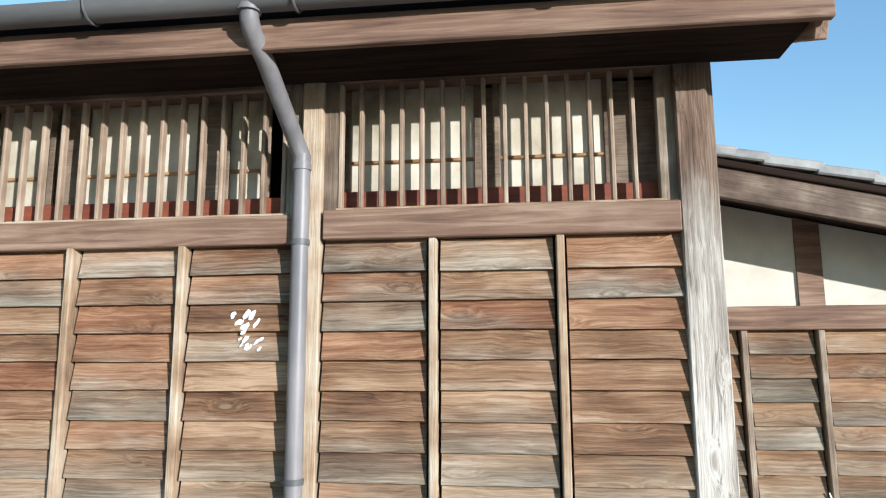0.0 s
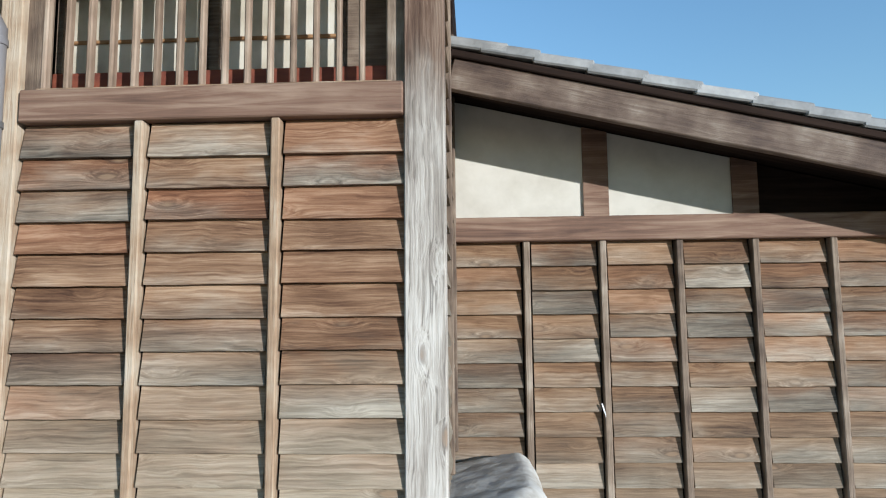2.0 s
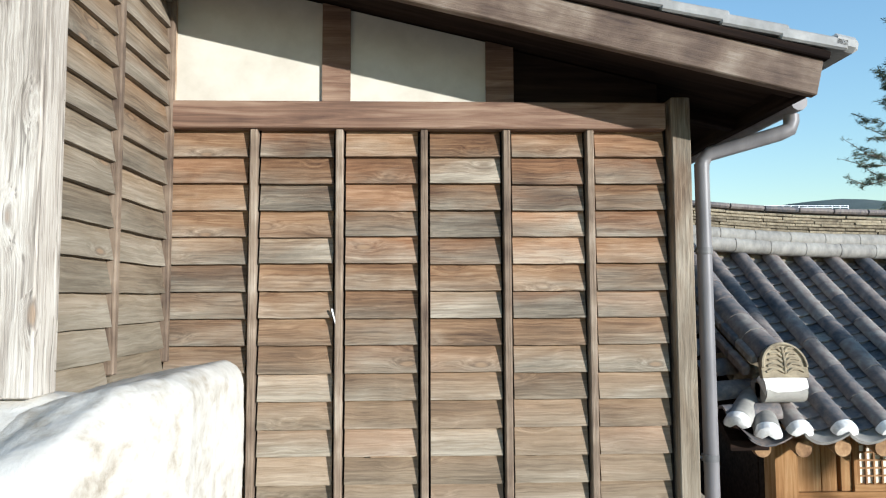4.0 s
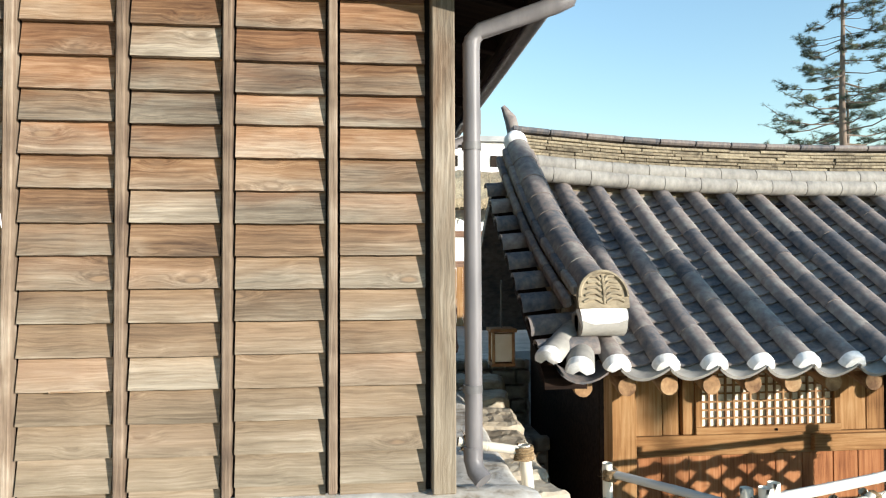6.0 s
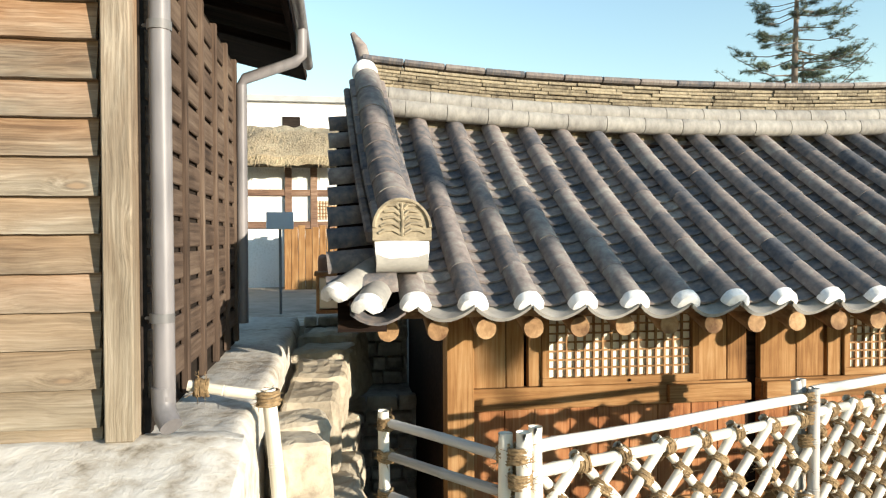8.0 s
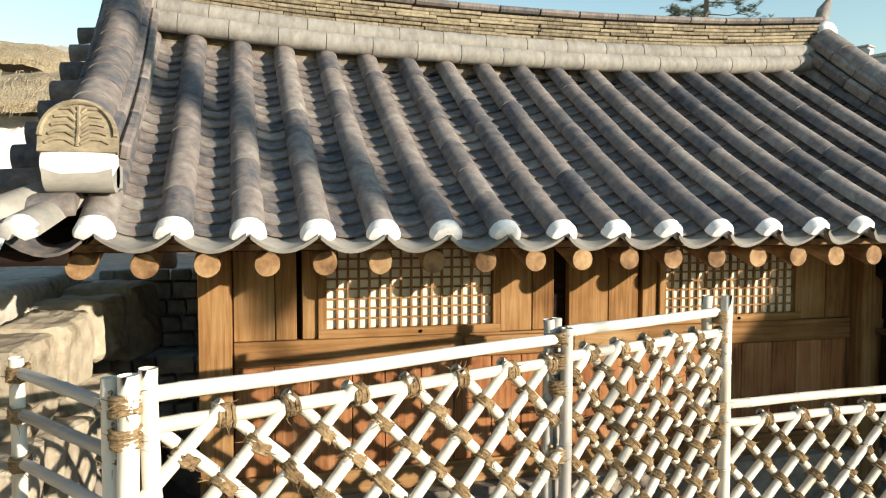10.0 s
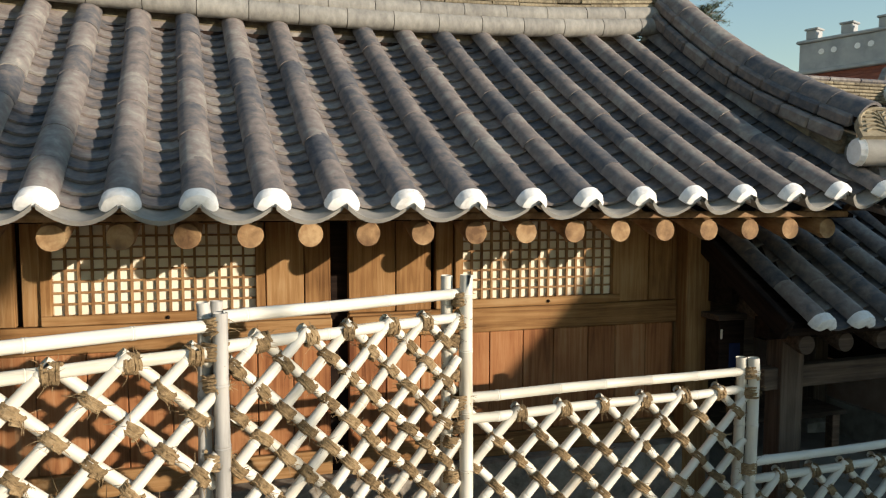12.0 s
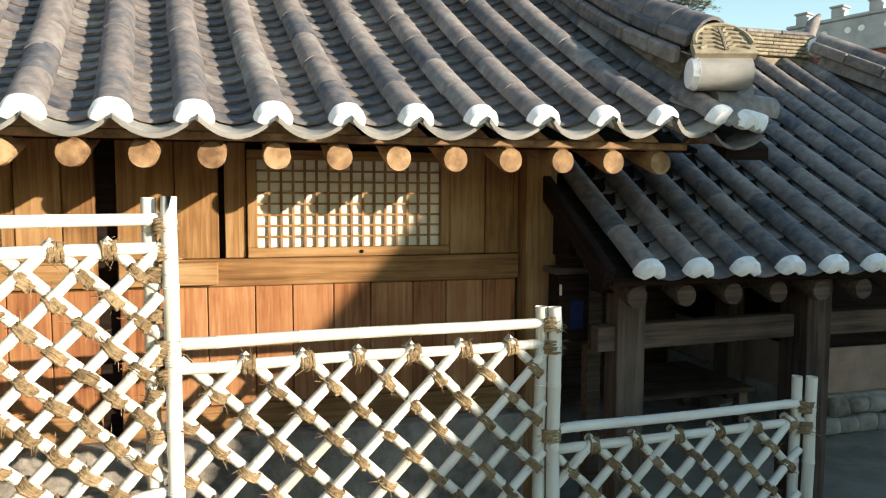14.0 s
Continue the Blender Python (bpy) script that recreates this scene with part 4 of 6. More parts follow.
def course(x0, x1, dz, dy):
    p, q = Vector((x0, 6.66 + dy, ridge_z(x0) + dz)), Vector((x1, 6.66 + dy, ridge_z(x1) + dz))
    x = (q - p).normalized()
    y = Vector((0, 1, 0))
    part("course_tile", COURSE, ridge, axes(x, y, x.cross(y), (p + q) / 2) @ Matrix.Diagonal(((q - p).length - 0.004, 1, 1, 1)))


n = 17
for i in range(n):
    w = (RX1 - RX0) / n
    x0 = RX0 + w * i
    course(x0, x0 + w, -0.01, -0.10)
    course(max(RX0, x0 - 0.12), x0 + w - 0.12 if i < n - 1 else RX1, 0.075, -0.075)
    ridge_piece("cap_tile", x0, x0 + w - 0.004, 0.335, 0.17, 0.045, TILE, bevel=0.016)
for k in range(6):
    x = RX0 + 0.03
    while x < RX1 - 0.05:
        w = rng.uniform(0.16, 0.36)
        x1 = min(x + w, RX1 - 0.02)
        ridge_piece("ridge_tile", x, x1 - 0.004, 0.145 + 0.0265 * k + rng.uniform(-0.003, 0.003), 0.2 + rng.uniform(-0.015, 0.02), 0.022, TILE_OLD, bevel=0.004)
        x = x1


# end plaque with raised scrollwork
def plaque_mesh(w, h, t=0.035):
    bm = bmesh.new()
    seg = 16
    prof = [(-w / 2, 0)] + [(-w / 2 * math.cos(math.pi * k / seg), h * 0.30 + h * 0.70 * math.sin(math.pi * k / seg)) for k in range(seg + 1)] + [(w / 2, 0)]
    f = bm.faces.new([bm.verts.new((x, 0, z)) for x, z in prof])
    r = bmesh.ops.extrude_face_region(bm, geom=[f])
    bmesh.ops.translate(bm, verts=[v for v in r["geom"] if isinstance(v, bmesh.types.BMVert)], vec=(0, t, 0))
    # raised rim and curling ribs
    tube_bm(bm, [(x * 0.95, -0.004, z * 0.97) for x, z in prof[1:-1]], 0.011, 6)
    tube_bm(bm, [(0, -0.002, 0.02), (0.004, -0.004, h * 0.5), (0, -0.002, h * 0.88)], 0.008, 6)
    for s in (-1, 1):
        for k in range(5):
            z0 = 0.03 + h * 0.15 * k
            reach = w * (0.40 - 0.035 * k)
            tube_bm(bm, [(s * 0.01, -0.003, z0), (s * reach * 0.4, -0.005, z0 + h * 0.10), (s * reach * 0.75, -0.005, z0 + h * 0.09), (s * reach, -0.003, z0 + h * (0.02 + 0.02 * k))], 0.0075, 6)
    bmesh.ops.recalc_face_normals(bm, faces=bm.faces)
    return mesh("end_plaque", bm, TILE_OLD)


PLAQUE = plaque_mesh(0.285, 0.21)


def hip(name, top, low, lean, tilt=14, ends=(), limed=True):
    """A descending ridge from the main ridge to the eave corner, with plaque and plastered foot."""
    top, low = Vector(top), Vector(low)
    h = part(name, box_mesh(name, 0.14, 1.2, 0.10, TILE), hanok, frame_along(low + (top - low) * 0.2, top) @ pose(0, 0, -0.06), "descending tile ridge with a carved end plaque")
    d = top - low
    n = 8
    sag = lambda s: -0.10 * math.sin(math.pi * s)
    P = [low + d * (0.07 + 0.93 * k / n) + Vector((0, 0, sag(k / n))) for k in range(n + 1)]
    CAP = cover_tile_mesh(0.098, 0.092, (d.length / n) * 1.03, TILE, "hip_cap_tile")
    for a, b in zip(P, P[1:]):
        m = frame_along(a, b)
        part("hip_cap_tile", CAP, h, m @ pose(0, 0, 0.06))
        part("hip_core", box_mesh("hip_core", 0.17, (b - a).length, 0.24, TILE_OLD, 0.01), h, m @ pose(0, 0, -0.165))
        for s in (-1, 1):
            part("hip_side_tile", box_mesh("hip_side_tile", 0.05, (b - a).length * 0.99, 0.07, TILE, 0.012), h, m @ pose(s * 0.10, 0, 0.03, 0, s * 12, 0))
            part("hip_side_tile", box_mesh("hip_side_tile", 0.05, (b - a).length * 0.99, 0.08, TILE, 0.012), h, m @ pose(s * 0.135, 0, -0.05, 0, s * 12, 0))
    m = Matrix.Translation(low) @ pose(0, 0, 0, 0, 0, lean)
    part("end_plaque", PLAQUE, h, m @ pose(0, -0.075, 0.015, -tilt, 0, 0), "carved tile plaque with scrollwork")
    # foot: a tile lying across, lime laid on it
    bm = bmesh.new()
    tube_bm(bm, [(-0.125, -0.01, -0.065), (0.125, -0.01, -0.065)], 0.078, 16)
    add_box(bm, 0.25, 0.16, 0.13, pose(0, 0.06, -0.075), 0.02)
    part("foot_tile", mesh("foot_tile", bm, RIDGE, True), h, m)
    if limed:
        bm = bmesh.new()
        tube_bm(bm, [(-0.126, -0.02, -0.045), (-0.06, -0.024, -0.04), (0.06, -0.022, -0.04), (0.126, -0.02, -0.045)], [0.066, 0.072, 0.071, 0.066], 14)
        part("lime_cap", mesh("lime_cap", bm, LIME, True), h, m, "white lime filling")
    for s in ends:
        bm = bmesh.new()
        tube_bm(bm, [(s * 0.12, -0.01, -0.065), (s * 0.150, -0.01, -0.065)], [0.081, 0.068], 14)
        part("lime_end", mesh("lime_end", bm, LIME), h, m)
    return h


hip_l = hip("descending_ridge", (4.03, 6.60, 1.60), (4.12, 4.93, 0.475), 0)
hip_r = hip("descending_ridge", (9.12, 6.60, 1.60), (9.40, 4.97, 0.505), -16, 40, (-1,), False)
# lime balls at the ridge ends and upturned end tiles
for x, s in ((4.02, -1), (9.17, 1)):
    bm = bmesh.new()
    bmesh.ops.create_icosphere(bm, subdivisions=3, radius=0.095)
    for v in bm.verts:
        v.co = v.co * (1 + 0.08 * noise.noise(v.co * 14))
        v.co.y *= 0.8
    part("lime_knob", mesh("lime_knob", bm, LIME, True), ridge, pose(x, 6.58, ridge_z(x) + 0.22))
    tube("ridge_horn", [(x, 6.64, ridge_z(x) + 0.30), (x + s * 0.03, 6.64, ridge_z(x) + 0.42), (x + s * 0.09, 6.64, ridge_z(x) + 0.52)], [0.055, 0.05, 0.018], TILE, ridge, 10)

# short tiles along the verge
VERGE = cover_tile_mesh(0.075, 0.068, 0.34, TILE, "verge_tile")
for side, x0 in ((-1, 3.93), (1, 9.55)):
    for k in range(9):
        c = roof_point(x0 if side < 0 else 9.3, 0.06 + 0.108 * k)
        d = Vector((-side, 0, 0.10)).normalized()
        xx = d.cross(Vector((0, -0.53, 0.85))).normalized()
        m = axes(xx, d, xx.cross(d), Vector((x0, c.y, c.z + 0.02)))
        part("verge_tile", VERGE, roof, m)
    slab("verge_slab", [(x0 - 0.12, 4.95, 0.10), (x0 + 0.12, 4.95, 0.10)], [(x0 - 0.12, 6.62, 1.25), (x0 + 0.12, 6.62, 1.25)], 0.06, DARKWOOD, roof)
# fanned corner tiles
FAN = cover_tile_mesh(0.078, 0.066, 0.40, RIDGE, "corner_tile")
for x, y, z, turn in ((3.81, 4.84, 0.225, -40), (3.95, 4.765, 0.175, -20), (9.44, 4.85, 0.19, 22), (9.56, 4.93, 0.19, 48)):
    m = pose(x, y, z, 0, 0, turn) @ pose(0, 0, 0, 22, 0, 0)
    part("corner_tile", FAN, roof, m @ pose(0, 0.18, 0))
    part("plaster_plug", PLUG, roof, m @ pose(0, 0, 0))
for x in (4.0, 9.42):
    part("pan_tile", PAN, roof, pose(x, 4.92, 0.165, 24, 0, 0))

# eave: rafters with sawn ends, scalloped board under the tiles
bm = bmesh.new()
tube_bm(bm, [(0, 0, 0), (0, 0.015, 0), (0, 1.25, 0.44)], [0.053, 0.057, 0.058], 16)
bmesh.ops.recalc_face_normals(bm, faces=bm.faces)
RAF = mesh("rafter", bm, RAFTER, False)
# shaded copy of the pine rafter: a darker material for the wing
RAF_SHADED = RAF.copy()
RAF_SHADED.materials[0] = AGED
for i in range(21):
    x = 4.065 + 0.2545 * i
    part("rafter", RAF, roof, pose(x, 5.055 + 0.008 * rng.uniform(-1, 1), 0.024), "round pine rafter with sawn end")
beam("eave_board", (3.95, 5.095, 0.104), (9.3, 5.095, 0.104), 0.07, 0.034, RAFTER, roof)
for i in range(N_ROWS):
    x = row_x(i)
    bm = bmesh.new()
    vs = [(-0.075, 0, 0), (0.075, 0, 0), (0.015, 0, 0.055), (-0.015, 0, 0.055)]
    f = bm.faces.new([bm.verts.new(v) for v in vs])
    r = bmesh.ops.extrude_face_region(bm, geom=[f])
    bmesh.ops.translate(bm, verts=[v for v in r["geom"] if isinstance(v, bmesh.types.BMVert)], vec=(0, 0.04, 0))
    bmesh.ops.recalc_face_normals(bm, faces=bm.faces)
    if i == 0:
        TRI = mesh("eave_wedge", bm, RAFTER)
    else:
        bm.free()
    part("eave_wedge", TRI, roof, pose(roof_point(x, 0, i).x, 5.055, 0.122))
# shade between the rafters is painted in by this near-black soffit
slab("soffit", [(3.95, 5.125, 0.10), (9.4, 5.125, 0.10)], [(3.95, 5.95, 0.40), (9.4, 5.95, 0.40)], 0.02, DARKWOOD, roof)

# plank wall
# backing and end walls use the shade-dark colour too
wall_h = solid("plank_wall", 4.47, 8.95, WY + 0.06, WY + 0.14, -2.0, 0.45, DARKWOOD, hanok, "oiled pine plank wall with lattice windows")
solid("post", 4.47, 4.64, WY - 0.105, WY + 0.055, -2.0, 0.4, HANOK, hanok)
solid("post", 8.74, 8.92, WY - 0.105, WY + 0.055, -2.0, 0.4, HANOK, hanok)
TOP = 0.40
for x0, x1 in ((4.645, 4.865), (4.87, 4.985), (5.015, 5.10), (6.185, 6.385), (6.39, 6.53), (6.63, 6.895), (6.90, 7.105), (7.135, 7.24), (8.325, 8.53), (8.535, 8.735)):
    solid("plank", x0, x1, WY + 0.0, WY + 0.055, -0.455, TOP, HANOK, wall_h)
for x0, x1 in ((4.645, 6.53), (6.63, 8.735)):
    solid("rail", x0, x1, WY - 0.012, WY + 0.058, -0.60, -0.459, HANOK_H, wall_h)
    x = x0
    k = 0
    while x < x1 - 0.05:
        w = min((0.215, 0.20, 0.235, 0.19)[k % 4], x1 - x)
        solid("low_plank", x, x + w - 0.004, WY + 0.005, WY + 0.055, -1.22, -0.604, HANOK_RED, wall_h)
        x += w
        k += 1
    solid("rail", x0, x1, WY - 0.012, WY + 0.058, -1.36, -1.224, HANOK_H, wall_h)
solid("threshold", 5.95, 6.53, WY - 0.06, WY - 0.014, -0.585, -0.47, HANOK_H, hanok)
solid("threshold", 6.64, 7.10, WY - 0.06, WY - 0.014, -0.585, -0.47, HANOK_H, hanok)
solid("stone_footing", 4.4, 8.95, WY - 0.1, WY + 0.05, -2.1, -1.364, STONE, hanok)
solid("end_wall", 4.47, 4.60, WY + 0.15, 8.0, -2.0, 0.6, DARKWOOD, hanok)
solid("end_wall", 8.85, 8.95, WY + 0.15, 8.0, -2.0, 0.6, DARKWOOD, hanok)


def lattice_window(x0, x1, z0, z1):
    win = thing("window", ((x0 + x1) / 2, WY, z0), "pine lattice window backed with cream mulberry paper", "window", "lattice windows", "structure")
    f = 0.05
    solid("window_frame", x0, x1, WY - 0.022, WY + 0.05, z0, z0 + f, HANOK_H, win)
    solid("window_frame", x0, x1, WY - 0.022, WY + 0.05, z1 - f, z1, HANOK_H, win)
    solid("window_frame", x0, x0 + f, WY - 0.02, WY + 0.05, z0 + f, z1 - f, HANOK, win)
    solid("window_frame", x1 - f, x1, WY - 0.02, WY + 0.05, z0 + f, z1 - f, HANOK, win)
    solid("paper", x0 + f, x1 - f, WY + 0.020, WY + 0.026, z0 + f, z1 - f, PAPER, win, "cream mulberry paper pane")
    n = 16
    for k in range(1, n):
        x = x0 + f + (x1 - x0 - 2 * f) * k / n
        solid("lattice_bar", x - 0.0065, x + 0.0065, WY + 0.002, WY + 0.0185, z0 + f, z1 - f, LATTICE, win, bevel=0.0)
    m = 8
    for k in range(1, m):
        z = z0 + f + (z1 - z0 - 2 * f) * k / m
        solid("lattice_bar", x0 + f, x1 - f, WY + 0.004, WY + 0.0190, z - 0.0055, z + 0.0055, LATTICE, win, bevel=0.0)
    bm = bmesh.new()
    bmesh.ops.create_icosphere(bm, subdivisions=2, radius=0.010)
    part("knob", mesh("knob", bm, DARKWOOD), win, pose((x0 + x1) / 2 + 0.05, WY - 0.026, z0 + 0.025))


lattice_window(5.10, 6.18, -0.455, 0.10)
lattice_window(7.245, 8.32, -0.455, 0.10)

# ================= lower wing to the east =================
wing = thing("tiled_wing", (10.4, 6.3, -2.05), "lower open wing with grey tile roof on timber posts", "building")


def wing_point(x, s):
    return Vector((x, 4.98 + 2.5 * s, -0.485 + 1.55 * (0.9 * s + 0.1 * s * s)))


wroof = part("wing_tile_roof", box_mesh("wing_tile_roof", 3.6, 0.12, 0.12, DARKWOOD), wing, pose(10.9, 7.45, 0.92), "lower grey tile roof in shade")
for i in range(14):
    x = 9.045 + 0.262 * i
    for j in range(9):
        p, q = wing_point(x, j / 9), wing_point(x, (j + 1) / 9)
        part("cover_tile", COVER, wroof, frame_along(p, q) @ pose(0, 0, 0.006, 0, 0, rng.uniform(-0.7, 0.7)) @ Matrix.Diagonal((0.95, 1.09, 0.95, 1)))
    m = frame_along(wing_point(x, 0), wing_point(x, 0.05))
    m.translation = wing_point(x, 0)
    part("plaster_plug", PLUG, wroof, m @ pose(0, -0.01, 0))
    if i < 13:
        for j in range(18):
            p, q = wing_point(x + 0.131, j / 18), wing_point(x + 0.131, (j + 1) / 18)
            part("pan_tile", PAN, wroof, frame_along(p, q) @ pose(0, -0.02, 0.018) @ Matrix.Diagonal((0.93, 1.0, 1, 1)))
slab("roof_boarding", [lowered(wing_point(x, 0.02), 0.06) for x in (8.9, 12.7)], [lowered(wing_point(x, 1), 0.06) for x in (8.9, 12.7)], 0.04, DARKWOOD, wroof)
slab("rear_slope", [(8.9, 7.5, 0.98), (12.7, 7.5, 0.98)], [(8.9, 9.6, -0.3), (12.7, 9.6, -0.3)], 0.1, TILE, wroof)
# barge board, rafters, posts and back wall carry the wing's shade in their colour
beam("barge_board", (8.86, 5.0, -0.52), (8.86, 7.2, 0.80), 0.05, 0.12, DARKWOOD, wing)
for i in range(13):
    part("rafter", RAF_SHADED, wroof, pose(9.05 + 0.27 * i, 5.06, -0.62))
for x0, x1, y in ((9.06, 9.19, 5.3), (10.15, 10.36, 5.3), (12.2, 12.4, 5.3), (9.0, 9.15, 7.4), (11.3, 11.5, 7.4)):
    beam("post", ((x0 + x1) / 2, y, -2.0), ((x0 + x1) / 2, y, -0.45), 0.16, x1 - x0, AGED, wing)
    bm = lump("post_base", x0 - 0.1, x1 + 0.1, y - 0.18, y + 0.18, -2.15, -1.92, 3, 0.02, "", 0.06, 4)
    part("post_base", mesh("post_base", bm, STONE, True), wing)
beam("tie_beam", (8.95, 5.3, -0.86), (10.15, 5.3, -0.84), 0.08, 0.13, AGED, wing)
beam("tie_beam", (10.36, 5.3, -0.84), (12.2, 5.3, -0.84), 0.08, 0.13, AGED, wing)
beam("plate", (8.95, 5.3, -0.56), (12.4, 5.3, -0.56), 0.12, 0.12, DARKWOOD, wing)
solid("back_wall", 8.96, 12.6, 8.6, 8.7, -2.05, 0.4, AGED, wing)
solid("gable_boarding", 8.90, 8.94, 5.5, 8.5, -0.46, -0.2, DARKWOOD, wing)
# ridge and hip of the wing roof
wridge = part("wing_ridge", box_mesh("wing_ridge", 3.2, 0.12, 0.14, TILE_OLD), wing, pose(10.6, 7.52, 1.12), "stacked weathered tile ridge of the wing")
for k in range(7):
    x = 9.0
    while x < 12.2:
        x1 = min(x + rng.uniform(0.2, 0.4), 12.22)
        name, mt = (("cap_tile", TILE) if k == 6 else ("ridge_tile", TILE_OLD))
        part(name, box_mesh(name, 1.0, 0.17 if k == 6 else 0.22, 0.045 if k == 6 else 0.026, mt, 0.006), wridge,
             pose((x + x1) / 2, 7.52, 1.14 + 0.032 * k + 0.008 * (k == 6)) @ Matrix.Diagonal((x1 - x - 0.005, 1, 1, 1)))
        x = x1
bm = bmesh.new()
bmesh.ops.create_icosphere(bm, subdivisions=3, radius=0.10)
part("lime_knob", mesh("lime_knob", bm, LIME, True), wridge, pose(12.22, 7.46, 1.22))
tube("ridge_horn", [(12.22, 7.5, 1.34), (12.27, 7.5, 1.46), (12.34, 7.5, 1.54)], [0.06, 0.055, 0.02], TILE, wridge, 10)
whip = part("wing_hip", box_mesh("wing_hip", 0.16, 2.2, 0.12, TILE), wing, frame_along(Vector((13.0, 5.5, 0.05)), Vector((12.25, 7.4, 1.12))), "descending tile ridge of the wing")
P = [Vector((12.25, 7.42, 1.22)).lerp(Vector((13.15, 5.2, -0.05)), k / 8) for k in range(9)]
for a, b in zip(P, P[1:]):
    m = frame_along(b, a)
    part("hip_cap_tile", COVER, whip, m @ pose(0, 0, 0.05) @ Matrix.Diagonal((1.3, (a - b).length / 0.3, 1.3, 1)))
    for s in (-1, 1):
        part("hip_side_tile", box_mesh("hip_side_tile", 0.05, (a - b).length * 0.99, 0.09, TILE, 0.012), whip, m @ pose(s * 0.11, 0, 0.0, 0, s * 12, 0))
# raised room at the end of the open wing
solid("stone_base", 11.5, 14.5, 6.6, 8.5, -2.1, -1.74, STONE, wing)
solid("clay_wall", 11.55, 14.45, 6.65, 8.45, -1.736, -1.36, WALLCLAY, wing, "pinkish clay plaster wall")
# near-black timber wall paints in the shade under the wing
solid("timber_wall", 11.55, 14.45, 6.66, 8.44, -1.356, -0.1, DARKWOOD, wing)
for i in range(16):
    bm = lump("base_stone", -0.11, 0.11, -0.05, 0.05, -0.075, 0.075, i, 0.03, "", 0.05, 3)
    part("base_stone", mesh("base_stone", bm, STONE, True), wing, pose(11.7 + 0.2 * (i % 8) + 0.1 * (i // 8), 6.58, -1.98 + 0.15 * (i // 8)))
bench = thing("wooden_platform", (10.0, 7.2, -2.05), "low worn plank platform under the open wing", "platform")
for i in range(5):
    solid("plank", 9.3, 11.2, 6.8 + 0.19 * i, 6.98 + 0.19 * i, -1.72, -1.68, AGED, bench)
for x in (9.4, 11.1):
    for y in (6.85, 7.6):
        solid("leg", x - 0.04, x + 0.04, y - 0.04, y + 0.04, -2.06, -1.722, BEAM, bench)

# dark box on a post where the plank wall meets the open wing
post_box = thing("post_box", (8.98, 5.62, -2.05), "dark wooden box with a flat lid on a post", "box")
solid("post", 9.05, 9.13, 5.56, 5.64, -2.06, -0.50, AGED, post_box)
solid("body", 8.86, 9.045, 5.55, 5.68, -0.93, -0.56, DARKWOOD, post_box)
solid("lid", 8.835, 9.048, 5.53, 5.70, -0.556, -0.52, AGED, post_box, "flat weathered lid")
solid("label_plate", 8.93, 9.01, 5.540, 5.548, -0.86, -0.70, NAVY, post_box, "small navy blue plate")
solid("paper_slip", 8.866, 8.880, 5.542, 5.548, -0.67, -0.61, PAPER, post_box, "yellowed paper slip")

# ================= bamboo fence =================
def bamboo_mesh(length, r, material, name):
    """A bamboo cane with swollen nodes and an open cut end; its own Z runs along it."""
    key = ("cane", name, round(length, 2), r, material.name)
    if key in MESHES:
        return MESHES[key]
    bm = bmesh.new()
    rngc = random.Random(int(length * 97))
    pts, rad = [(0, 0, 0)], [r]
    z = rngc.uniform(0.06, 0.18)
    while z < length - 0.03:
        k = 1.0 - 0.08 * z / max(length, 0.5)
        for d, f in ((-0.012, 1.0), (-0.004, 1.10), (0.0, 1.0), (0.004, 1.08), (0.012, 1.0)):
            pts.append((0.003 * math.sin(7 * z), 0.003 * math.cos(5 * z), z + d))
            rad.append(r * f * k)
        z += rngc.uniform(0.22, 0.32)
    pts.append((0, 0, length))
    rad.append(r * 0.92)
    tube_bm(bm, pts, rad, 10, cap=False)
    tube_bm(bm, [(0, 0, length), (0, 0, length - 0.03)], [r * 0.92, r * 0.70], 10, cap=False)
    tube_bm(bm, [(0, 0, length - 0.03), (0, 0, length - 0.031)], [r * 0.70, 0.001], 10, cap=False)
    bmesh.ops.remove_doubles(bm, verts=bm.verts, dist=0.0002)
    bmesh.ops.recalc_face_normals(bm, faces=bm.faces)
    me = mesh(name, bm, material, True)
    MESHES[key] = me
    return me


def cane(name, p, q, r, material, parent, label=""):
    p, q = Vector(p), Vector(q)
    L = max(0.05, round((q - p).length / 0.05) * 0.05)
    z = (q - p).normalized()
    x = z.orthogonal().normalized()
    m = axes(x, z.cross(x), z, p) @ Matrix.Diagonal((1, 1, (q - p).length / L, 1)) @ pose(0, 0, 0, 0, 0, random.uniform(0, 360))
    return part(name, bamboo_mesh(L, r, material, name), parent, m, label)


